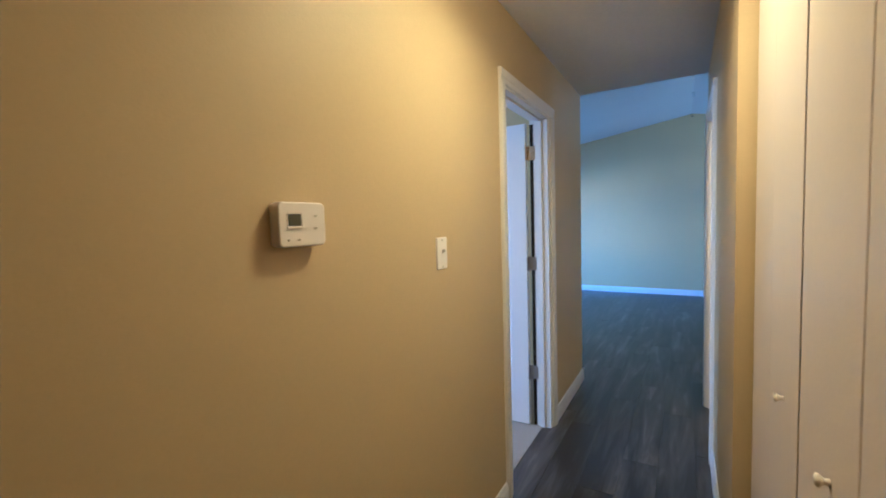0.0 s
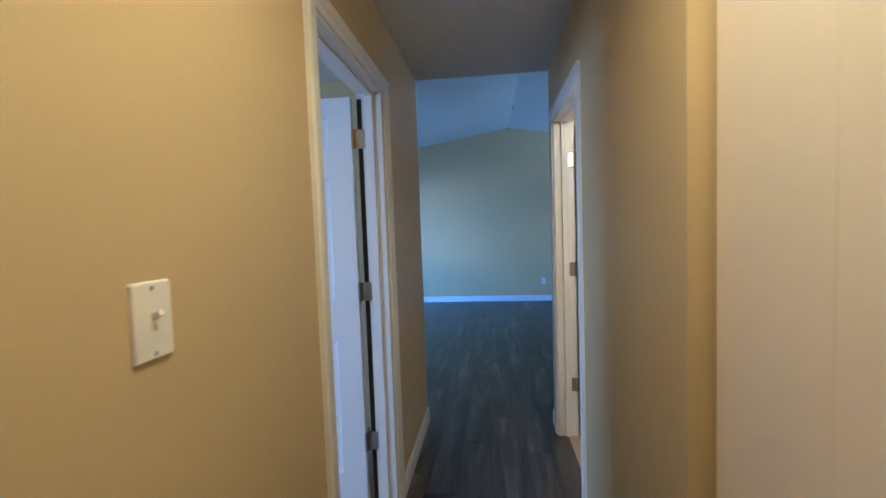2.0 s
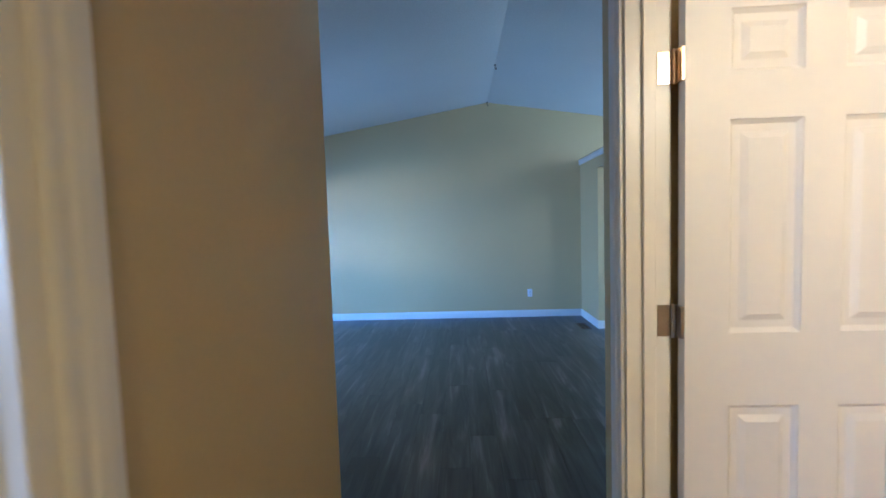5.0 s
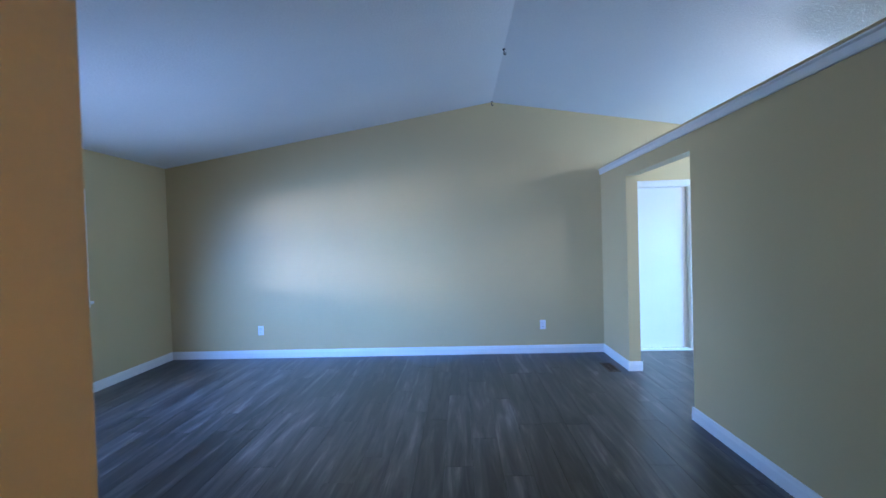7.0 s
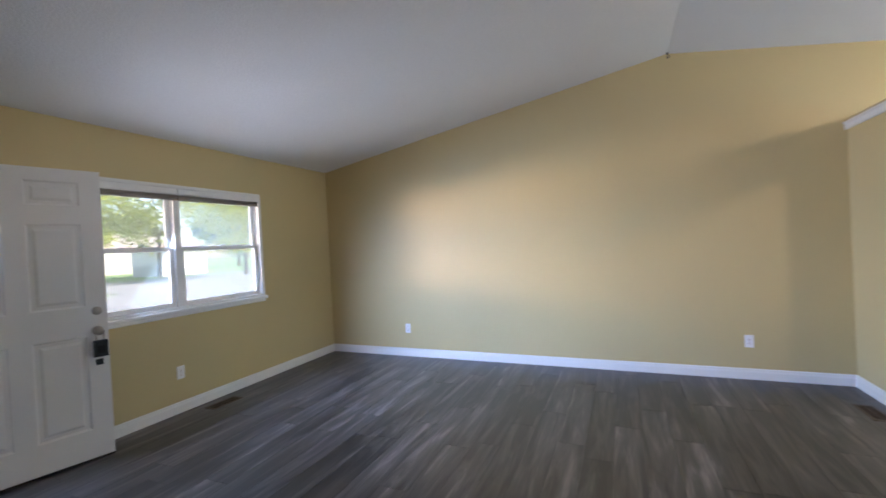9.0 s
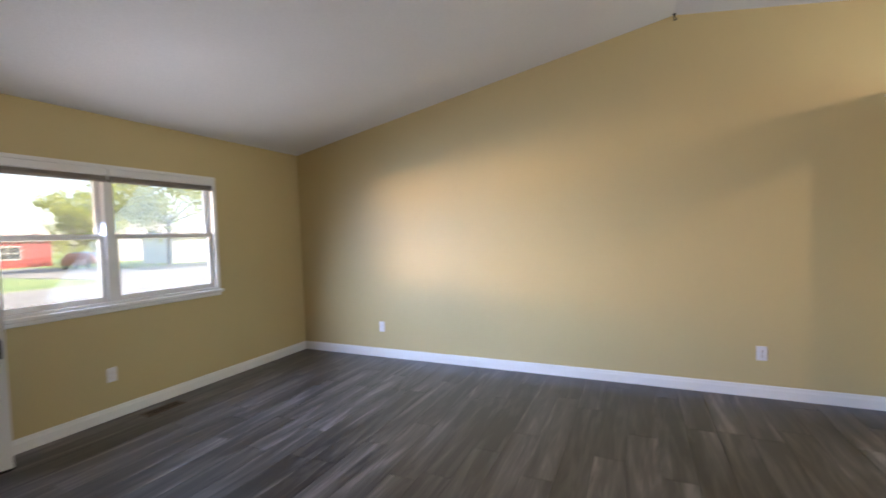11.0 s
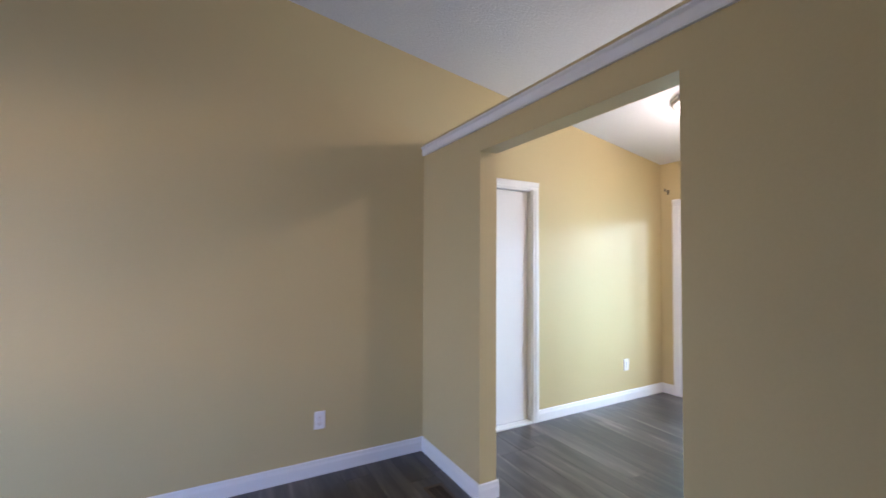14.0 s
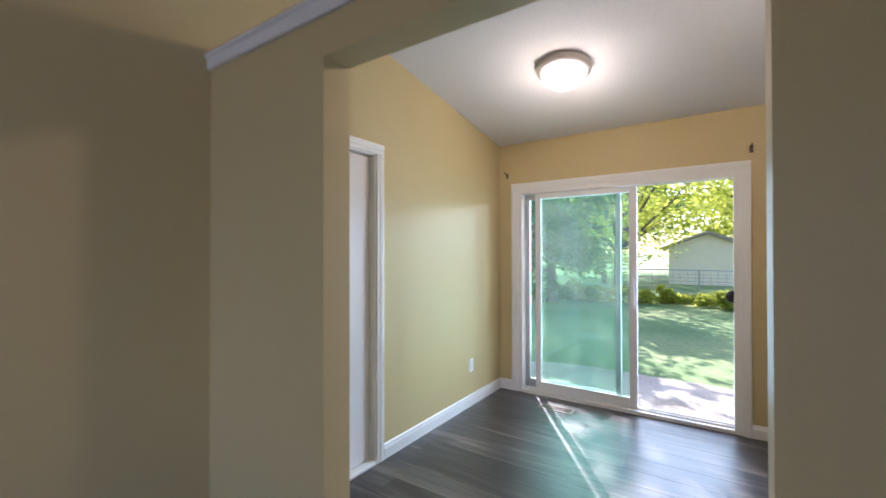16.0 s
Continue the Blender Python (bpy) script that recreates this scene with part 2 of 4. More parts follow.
def wall_mesh(axis, lo, hi, f0, f1, top, openings=(), bottom=0.0, breaks=()):
    """A wall along an axis between two faces, its top a function of the run, with openings (from, to, sill, head)."""
    cuts = sorted({lo, hi, *breaks, *[v for o in openings for v in o[:2]]})
    cuts = [c for c in cuts if lo <= c <= hi]
    bm = bmesh.new()

    def prism(a, b, za0, zb0, za1, zb1):
        def p(u, f, z):
            return bm.verts.new((u, f, z) if axis == "x" else (f, u, z))
        v = [p(a, f0, za0), p(b, f0, zb0), p(b, f1, zb0), p(a, f1, za0), p(a, f0, za1), p(b, f0, zb1), p(b, f1, zb1), p(a, f1, za1)]
        for q in ((0, 1, 2, 3), (4, 5, 6, 7), (0, 1, 5, 4), (1, 2, 6, 5), (2, 3, 7, 6), (3, 0, 4, 7)):
            bm.faces.new([v[k] for k in q])

    for a, b in zip(cuts, cuts[1:]):
        hole = next((o for o in openings if o[0] <= a and b <= o[1]), None)
        if hole:
            if hole[2] > bottom:
                prism(a, b, bottom, bottom, hole[2], hole[2])
            prism(a, b, hole[3], hole[3], top(a), top(b))
        else:
            prism(a, b, bottom, bottom, top(a), top(b))
    bmesh.ops.remove_doubles(bm, verts=bm.verts[:], dist=1e-4)
    seen = {}
    for f in bm.faces[:]:
        seen.setdefault(frozenset(f.verts), []).append(f)
    bmesh.ops.delete(bm, geom=[f for fs in seen.values() if len(fs) > 1 for f in fs], context="FACES_ONLY")
    bmesh.ops.recalc_face_normals(bm, faces=bm.faces[:])
    return bm


# ---- plan ----
RIDGE_X, RIDGE_Z, SLOPE = 0.125, 3.155, 0.160
LEFT, RIGHT, FAR, NEAR = -4.10, 4.35, 8.20, 3.447
HALL_L, HALL_R, HALL_TOP = -0.74, 0.17, 2.44
PART0, PART1, PART_TOP = 1.447, 1.567, 2.284
BACK, KITCHEN_END = -1.70, 0.60


def vault(x):
    return RIDGE_Z - SLOPE * abs(x - RIDGE_X)


def structure(name, bm, mat, label, category):
    return tagged(part(name, bm, mat), label, category, kind="structure")


FRONT_DOOR = (3.56, 4.47, 0.0, 2.05)
FRONT_WIN = (5.14, 7.04, 0.93, 2.075)
PATIO = (6.185, 8.0, 0.0, 2.01)
BED_WIN = (-0.35, 0.85, 0.93, 2.05)
LDOOR = (1.715, 2.504, 0.0, 2.07)
RDOOR = (2.53, 3.285, 0.0, 2.07)
CLOSET_RUN = (0.21, 1.466, 0.0, 2.20)
FARDOOR = (1.755, 2.515, 0.0, 2.045)
OPEN = (6.23, 7.44, 0.0, 2.07)

flat = lambda u: HALL_TOP + 0.06
wall_far = structure("wall_north", wall_mesh("x", LEFT - 0.15, RIGHT + 0.15, FAR, FAR + 0.14, lambda x: vault(x) + 0.1, [FARDOOR], breaks=(RIDGE_X,)), WALL, "tan painted gable wall under the vaulted ceiling", "wall")
wall_left = structure("wall_west", wall_mesh("y", BACK, FAR, LEFT - 0.15, LEFT, lambda y: vault(LEFT) + 0.06, [BED_WIN, FRONT_DOOR, FRONT_WIN]), WALL, "tan painted front wall with window and entrance", "wall")
wall_right = structure("wall_east", wall_mesh("y", BACK, FAR, RIGHT, RIGHT + 0.15, lambda y: vault(RIGHT) + 0.06, [PATIO]), WALL, "tan painted rear wall with patio door", "wall")
wall_near = structure("wall_south", wall_mesh("x", LEFT, PART0, NEAR - 0.12, NEAR, lambda x: vault(x) + 0.1, [(HALL_L, HALL_R, 0.0, HALL_TOP + 0.05)], breaks=(RIDGE_X,)), WALL, "tan painted wall with the hallway opening", "wall")
partition = structure("wall_partition", wall_mesh("y", BACK, FAR, PART0, PART1, lambda y: PART_TOP, [OPEN]), WALL, "tan partition wall open above its ledge", "wall")
hall_left = structure("wall_hall_west", wall_mesh("y", BACK, NEAR - 0.12, HALL_L - 0.12, HALL_L, flat, [LDOOR]), WALL, "tan hallway wall with thermostat and bedroom door", "wall")
hall_right = structure("wall_hall_east", wall_mesh("y", BACK, NEAR - 0.12, HALL_R, HALL_R + 0.12, flat, [CLOSET_RUN, RDOOR]), WALL, "tan hallway wall with closet and bathroom door", "wall")
structure("wall_back", wall_mesh("x", LEFT, RIGHT, BACK - 0.12, BACK, flat), WALL, "tan wall closing the hallway", "wall")
structure("wall_kitchen_end", wall_mesh("x", PART1, RIGHT, KITCHEN_END - 0.12, KITCHEN_END, lambda x: vault(x) + 0.1), WALL, "tan wall closing the kitchen", "wall")
structure("wall_closet", boxes((0.29, PART0, 1.50, 1.60, 0, 2.44), (0.29, PART0, 0.10, 0.20, 0, 2.44), (0.80, 0.90, 0.20, 1.50, 0, 2.44)), WALL, "plain closet and bathroom walls", "wall")
structure("wall_rear_stub", boxes((HALL_R + 0.12, PART0, BACK, BACK + 0.05, 0, 2.44)), WALL, "plain wall closing the room", "wall")

# ceilings
bm = bmesh.new()
for xa, xb in ((LEFT - 0.4, RIDGE_X), (RIDGE_X, RIGHT + 0.4)):
    y0, y1 = KITCHEN_END - 0.12, FAR + 0.14
    lower = [bm.verts.new((x, y, vault(x))) for x, y in ((xa, y0), (xb, y0), (xb, y1), (xa, y1))]
    upper = [bm.verts.new((v.co.x, v.co.y, v.co.z + 0.12)) for v in lower]
    bm.faces.new(lower)
    bm.faces.new(upper)
    for k in range(4):
        bm.faces.new((lower[k], lower[(k + 1) % 4], upper[(k + 1) % 4], upper[k]))
bmesh.ops.recalc_face_normals(bm, faces=bm.faces[:])
structure("ceiling", bm, CEIL, "white textured vaulted ceiling with a ridge", "ceiling")
structure("ceiling_hall", boxes((HALL_L - 0.12, PART0, BACK, NEAR - 0.12, HALL_TOP, HALL_TOP + 0.05), (HALL_L, HALL_R, NEAR - 0.12, NEAR - 0.003, HALL_TOP, HALL_TOP + 0.05)), CEIL, "flat white hallway ceiling", "ceiling")
structure("ceiling_bedroom", boxes((LEFT, HALL_L - 0.12, BACK, NEAR - 0.12, HALL_TOP, HALL_TOP + 0.05)), CEIL, "flat white bedroom ceiling", "ceiling")
structure("floor_bedroom", boxes((LEFT, HALL_L - 0.06, BACK, NEAR - 0.06, -0.06, 0.004)), CARPET, "light grey-beige bedroom carpet", "floor")
structure("floor_bathroom", boxes((HALL_R + 0.06, PART0, BACK, NEAR - 0.06, -0.06, 0.003)), VINYLTAN, "tan wood-look bathroom floor", "floor")

# ---- trim: baseboards, casings, partition ledge ----
BASE_SECTION = [(0, 0), (0.014, 0), (0.014, 0.066), (0.010, 0.080), (0.008, 0.094), (0.004, 0.100), (0, 0.100)]


def baseboard(x0, y0, x1, y1, out):
    ob = part("baseboard", sweep(BASE_SECTION, ((x0, y0, 0.0), (x1, y1, 0.0), (*out, 0), (0, 0, 1))), TRIM)
    return tagged(ob, "white painted baseboard along the foot of the wall", "baseboard", kind="structure")


for run in (
    (HALL_L, 2.567, HALL_L, NEAR, (1, 0)), (HALL_L, BACK, HALL_L, 1.65, (1, 0)), (HALL_L + 0.014, NEAR, LEFT, NEAR, (0, 1)),
    (HALL_R, BACK, HALL_R, 0.21, (-1, 0)), (HALL_R, 1.466, HALL_R, 2.46, (-1, 0)), (HALL_R, 3.352, HALL_R, NEAR, (-1, 0)),
    (HALL_R - 0.014, NEAR, PART0, NEAR, (0, 1)), (LEFT, 5.0, LEFT, FAR, (1, 0)), (LEFT, FAR, PART0, FAR, (0, -1)),
    (PART0, NEAR, PART0, OPEN[0], (-1, 0)), (PART0, OPEN[1], PART0, FAR, (-1, 0)), (PART0 - 0.014, OPEN[1], PART1 + 0.014, OPEN[1], (0, -1)),
    (PART0 - 0.014, OPEN[0], PART1 + 0.014, OPEN[0], (0, 1)), (PART1, OPEN[1], PART1, FAR, (1, 0)), (PART1, KITCHEN_END, PART1, OPEN[0], (1, 0)),
    (2.58, FAR, RIGHT, FAR, (0, -1)), (RIGHT, 8.06, RIGHT, FAR, (-1, 0)), (RIGHT, 5.2, RIGHT, 6.12, (-1, 0)),
):
    baseboard(*run)

CASE_SECTION = [(0, 0), (0.010, 0.0), (0.013, 0.006), (0.013, 0.022), (0.017, 0.028), (0.019, 0.045), (0.019, 0.060), (0.014, 0.066), (0, 0.066)]


def casing(lo, hi, head, axis, face, out, name="trim"):
    """Moulded casing round an opening: two legs and a head, flat against the wall face."""
    holder = new(name)
    tagged(holder, "white moulded door casing", "door trim", kind="structure")

    def p(u, z):
        return (face, u, z) if axis == "y" else (u, face, z)

    o = (out, 0, 0) if axis == "y" else (0, out, 0)
    side = (0, 1, 0) if axis == "y" else (1, 0, 0)
    neg = tuple(-v for v in side)
    part("casing", sweep(CASE_SECTION, (p(lo, 0), p(lo, head), o, neg)), TRIM, holder)
    part("casing", sweep(CASE_SECTION, (p(hi, 0), p(hi, head), o, side)), TRIM, holder)
    part("casing", sweep(CASE_SECTION, (p(lo - 0.066, head), p(hi + 0.066, head), o, (0, 0, 1))), TRIM, holder)
    return holder


def jamb(lo, hi, head, axis, f0, f1, stop=None, hinge_leg=0.016):
    """Lining of a doorway: legs, head and the stop against which the leaf shuts."""
    holder = new("door_frame")
    tagged(holder, "white painted door jamb lining the opening", "door frame", kind="structure")
    spans = [("jamb", lo, lo + 0.016, 0, head), ("jamb", hi - hinge_leg, hi, 0, head), ("head", lo + 0.016, hi - hinge_leg, head - 0.016, head)]
    for name, a, b, z0, z1 in spans:
        s = (f0, f1, a, b, z0, z1) if axis == "y" else (a, b, f0, f1, z0, z1)
        part(name, boxes(s, bevel=0.0015), TRIM, holder)
    if stop:
        s0, s1 = stop
        for a, b, z0, z1 in ((lo + 0.016, lo + 0.028, 0, head - 0.016), (hi - hinge_leg - 0.012, hi - hinge_leg, 0, head - 0.016), (lo + 0.028, hi - hinge_leg - 0.012, head - 0.028, head - 0.016)):
            part("stop", boxes((s0, s1, a, b, z0, z1) if axis == "y" else (a, b, s0, s1, z0, z1), bevel=0.0015), TRIM, holder)
    return holder


for o, face, out, other in ((LDOOR, HALL_L, 1, HALL_L - 0.12), (RDOOR, HALL_R, -1, HALL_R + 0.12)):
    casing(o[0] + 0.004, o[1] - 0.004, o[3] - 0.004, "y", face, out)
    casing(o[0] + 0.004, o[1] - 0.004, o[3] - 0.004, "y", other, -out)
jamb(LDOOR[0], LDOOR[1], LDOOR[3], "y", HALL_L - 0.12, HALL_L, (HALL_L - 0.075, HALL_L - 0.04), hinge_leg=0.038)
jamb(RDOOR[0], RDOOR[1], RDOOR[3], "y", HALL_R, HALL_R + 0.12, (HALL_R + 0.045, HALL_R + 0.078))
casing(FARDOOR[0] + 0.004, FARDOOR[1] - 0.004, FARDOOR[3] - 0.004, "x", FAR, -1)
jamb(FARDOOR[0], FARDOOR[1], FARDOOR[3], "x", FAR, FAR + 0.14, (FAR + 0.085, FAR + 0.115))
casing(FRONT_DOOR[0] + 0.004, FRONT_DOOR[1] - 0.004, FRONT_DOOR[3] - 0.004, "y", LEFT, 1)
jamb(FRONT_DOOR[0], FRONT_DOOR[1], FRONT_DOOR[3], "y", LEFT - 0.15, LEFT, (LEFT - 0.10, LEFT - 0.06))
casing(PATIO[0] + 0.002, PATIO[1] - 0.002, PATIO[3] - 0.002, "y", RIGHT, -1)
structure("trim_closet", boxes((HALL_R + 0.05, HALL_R + 0.075, 0.21, 1.466, 2.165, 2.20)), NICKEL, "metal closet door track under the opening head", "door track")

ledge = new("partition_ledge")
tagged(ledge, "white trim board under the partition's top ledge", "wall trim", kind="structure")
part("trim_board", sweep([(0, 0), (0.014, 0), (0.018, 0.012), (0.018, 0.046), (0.028, 0.056), (0.028, 0.064), (0, 0.064)], ((PART0, NEAR, 2.205), (PART0, FAR, 2.205), (-1, 0, 0), (0, 0, 1))), TRIM, ledge)
part("cap", boxes((PART0 - 0.010, PART1 + 0.010, NEAR, FAR, PART_TOP, PART_TOP + 0.012), bevel=0.003), WALL, ledge)
# threshold strips
structure("threshold", boxes((FARDOOR[0] + 0.02, FARDOOR[1] - 0.02, FAR - 0.02, FAR + 0.09, 0.0, 0.022), bevel=0.005), TRIM, "white painted threshold under the closed door", "threshold")

# ---- doors ----


def six_panel(parent, w, h, z0=0.012, th=0.035, panels=True):
    """A leaf in its own frame: width along +x from the hinge, thickness about y = 0, panels raised on both faces."""
    s, m = 0.118, 0.105
    pw = (w - 2 * s - m) / 2
    rows = [(0.22, 0.88), (1.085, 1.665), (1.79, 1.955)]
    rows = [(a * h / 2.04, b * h / 2.04) for a, b in rows]
    cols = [(s, s + pw), (s + pw + m, w - s)]
    t = th / 2
    spans = [(0, s, -t, t, z0, h), (w - s, w, -t, t, z0, h), (s + pw, s + pw + m, -t, t, z0, h)]
    zs = [z0] + [v for r in rows for v in r] + [h]
    for k in range(0, len(zs), 2):
        for c in cols:
            spans.append((c[0], c[1], -t, t, zs[k], zs[k + 1]))
    frame_ob = part("leaf", boxes(*spans), DOOR, parent)
    for r in rows:
        for c in cols:
            bm = bmesh.new()
            inset = [(0.0, t - 0.003), (0.012, t - 0.012), (0.032, t - 0.012), (0.050, t - 0.004)]
            for sgn in (-1, 1):
                rings = []
                for d, y in inset:
                    rings.append([bm.verts.new((x, sgn * y, z)) for x, z in ((c[0] + d, r[0] + d), (c[1] - d, r[0] + d), (c[1] - d, r[1] - d), (c[0] + d, r[1] - d))])
                for a, b in zip(rings, rings[1:]):
                    for k in range(4):
                        bm.faces.new((a[k], a[(k + 1) % 4], b[(k + 1) % 4], b[k]))
                bm.faces.new(rings[-1])
            bmesh.ops.recalc_face_normals(bm, faces=bm.faces[:])
            part("panel", bm, DOOR, parent)
    return frame_ob


def knob(parent, x, z, mat, side=-1, th=0.035):
    """Rose, neck and ball of a door knob on one face."""
    prof = [(0, 0), (0.033, 0), (0.033, 0.006), (0.026, 0.010), (0.012, 0.012), (0.011, 0.030), (0.018, 0.036), (0.027, 0.046), (0.028, 0.056), (0.022, 0.064), (0, 0.067)]
    part("knob", lathe(prof, 24), mat, parent, "satin metal knob", smooth=True, at=pose(x, side * th / 2, z, 90 * (1 if side < 0 else -1)))


def hinge(parent, z, mat, kx, ky, sx):
    """A butt hinge opened square: one plate on the jamb, one on the leaf's edge, the knuckle at (kx, ky) between them; the leaf lies towards sx."""
    back = parent.matrix_basis.inverted()
    hold = part("hinge", boxes((kx - sx * 0.042, kx - sx * 0.007, ky + 0.004, ky + 0.0068, z - 0.045, z + 0.045), (kx + sx * 0.0062, kx + sx * 0.0162, ky - 0.028, ky + 0.004, z - 0.045, z + 0.045), bevel=0.0012), mat, parent, "metal butt hinge", at=back)
    part("knuckle", lathe([(0, -0.047), (0.0062, -0.047), (0.0062, -0.016), (0.0056, -0.015), (0.0062, -0.014), (0.0062, 0.014), (0.0056, 0.015), (0.0062, 0.016), (0.0062, 0.047), (0, 0.050)], 12), mat, hold, at=pose(kx, ky, z))
    for dz in (-0.032, -0.011, 0.011, 0.032):
        part("screw", lathe([(0, -0.0005), (0.0036, 0.0), (0.0030, 0.0012), (0, 0.0012)], 8), NICKEL, hold, at=pose(kx - sx * (0.030 if dz in (-0.032, 0.032) else 0.018), ky + 0.004, z + dz, 90))


# bedroom door, swung square into the bedroom
door = thing("door_bedroom", pose(HALL_L - 0.141, 2.452, 0, 0, 0, 180), "white six-panel interior door standing open into the bedroom", "door")
six_panel(door, 0.735, 2.035)
knob(door, 0.675, 0.93, NICKEL, 1)
knob(door, 0.675, 0.93, NICKEL, -1)
for z, mat in ((1.845, BRASS), (1.115, NICKEL), (0.372, NICKEL)):
    hinge(door, z, mat, HALL_L - 0.126, 2.459, -1)
# near-black strip laid on the jamb for the shade beside the hinges
part("hinge_rabbet", boxes((HALL_L - 0.119, HALL_L - 0.096, 2.4645, 2.4656, 0.0, 2.03)), DARK, door, "near-black strip for the shade in the hinge-side gap", at=door.matrix_basis.inverted())
# bathroom door, swung square into the bathroom
door = thing("door_bathroom", pose(HALL_R + 0.144, 3.250, 0), "white six-panel interior door standing open into the bathroom", "door")
six_panel(door, 0.72, 2.035)
knob(door, 0.66, 0.93, NICKEL, -1)
knob(door, 0.66, 0.93, NICKEL, 1)
for z, mat in ((1.815, BRASS), (1.112, NICKEL), (0.351, NICKEL)):
    hinge(door, z, mat, HALL_R + 0.128, 3.262, 1)
# closed flush door in the north wall
door = thing("door_flush", pose(FARDOOR[0] + 0.018, FAR + 0.062, 0), "white flush door standing closed in the gable wall", "door")
part("leaf", boxes((0, 0.722, -0.02, 0.02, 0.026, 2.026), bevel=0.002), DOOR, door)
# near-black strip put in for the shade below the leaf
part("gap", boxes((0.004, 0.718, -0.012, 0.012, 0.0, 0.025)), DARK, door, "near-black strip for the shade under the door")

# entrance door, folded back against the front wall
fd = thing("door_entrance", pose(LEFT + 0.045, 4.46, 0, 0, 0, 76), "white six-panel entrance door swung wide open against the wall", "door")
six_panel(fd, 0.905, 2.055, z0=0.02, th=0.045)
part("sweep", boxes((0.003, 0.902, -0.021, 0.021, 0.004, 0.024), bevel=0.003), DARK, fd, "black rubber door sweep")
part("deadbolt", lathe([(0, 0), (0.030, 0), (0.030, 0.012), (0.024, 0.020), (0, 0.021)], 24), NICKEL, fd, "satin nickel deadbolt", smooth=True, at=pose(0.845, -0.0225, 1.058, 90))
knob(fd, 0.845, 0.915, NICKEL, -1, 0.045)
part("lock_plate", boxes((-0.022, 0.022, -0.004, 0.0, -0.022, 0.022), bevel=0.002), BLACK, fd, "black lock plate", at=pose(0.845, -0.0225, 0.69))
part("latch", boxes((0.9045, 0.908, -0.012, 0.012, 0.885, 0.945), bevel=0.001), NICKEL, fd, "metal latch plate")
lb = thing("lock_box", pose(LEFT + 0.045, 4.46, 0, 0, 0, 76) @ pose(0.845, -0.072, 0.80), "black key lock box hanging from the entrance door knob", "lock box")
part("case", boxes((-0.040, 0.040, -0.022, 0.022, -0.065, 0.052), bevel=0.008, seg=2), BLACK, lb)
part("dial", boxes((-0.024, 0.024, -0.026, -0.020, -0.040, 0.015), bevel=0.003), DARK, lb)
bm = bmesh.new()
loop = [(-0.022, 0.045), (-0.022, 0.095)] + [(-0.022 * math.cos(a), 0.095 + 0.026 * math.sin(a)) for a in [math.pi * k / 8 for k in range(1, 8)]] + [(0.022, 0.095), (0.022, 0.045)]
rings = []
for k, (x, z) in enumerate(loop):
    rings.append([bm.verts.new((x + 0.004 * math.cos(a), 0.004 * math.sin(a), z + 0.004 * math.cos(a) * 0.3)) for a in [2 * math.pi * j / 8 for j in range(8)]])
for a, b in zip(rings, rings[1:]):
    for j in range(8):
        bm.faces.new((a[j], a[(j + 1) % 8], b[(j + 1) % 8], b[j]))
bmesh.ops.recalc_face_normals(bm, faces=bm.faces[:])
part("shackle", bm, NICKEL, lb, "steel shackle", smooth=True)

# bifold closet: four flush leaves, two knobs
edges = [(1.454, 1.155), (1.155, 0.845), (0.832, 0.510), (0.510, 0.212)]
for n, (a, b) in enumerate(((0, 2), (2, 4))):
    bf = thing("closet_door", pose(0.222, 0, 0), "cream flush bifold closet door with a small round knob", "closet door", "bifold doors of the hall closet")
    gap = 0.0003 if n == 0 else 0.0012
    for k in range(a, b):
        part("leaf", boxes((0, 0.030, edges[k][1] + gap, edges[k][0] - gap, 0.015, 2.165), bevel=2 * gap), CLOSET, bf)
    kb = part("knob", lathe([(0, 0), (0.006, 0), (0.005, 0.007), (0.008, 0.011), (0.0105, 0.014), (0.0105, 0.017), (0.007, 0.020), (0, 0.021)], 20), IVORY, bf, "small round ivory knob", smooth=True, at=pose(0, 0.975 if n == 0 else 0.628, 0.978, 0, -90, 0))

# ---- hall fittings ----
th = thing("thermostat", pose(HALL_L, 0.427, 1.408, 90, 0, 90), "ivory plastic wall thermostat with a small grey display", "thermostat")


def rounded_plate(w, h, d0, d1, r, bulge=0.0, n=6):
    """A plate in the xy plane with rounded corners, from depth d0 to d1 along z, its long sides bulging."""
    bm = bmesh.new()

    def ring(inset, z):
        pts = []
        for cx, cy, a0 in ((1, 1, 0), (-1, 1, 90), (-1, -1, 180), (1, -1, 270)):
            for k in range(n + 1):
                a = radians(a0 + 90 * k / n)
                x = cx * (w / 2 - r) + (r - inset) * math.cos(a)
                y = cy * (h / 2 - r) + (r - inset) * math.sin(a)
                x += bulge * (1 - (2 * y / h) ** 2) * (1 if x > 0 else -1)
                pts.append(bm.verts.new((x, y, z)))
        return pts

    rings = [ring(0, d0), ring(0, d1 - 0.004), ring(0.0015, d1 - 0.001), ring(0.004, d1)]
    for a, b in zip(rings, rings[1:]):
        m = len(a)
        for k in range(m):
            bm.faces.new((a[k], a[(k + 1) % m], b[(k + 1) % m], b[k]))
    bm.faces.new(rings[0])
    bm.faces.new(rings[-1])
    bmesh.ops.recalc_face_normals(bm, faces=bm.faces[:])
    return bm


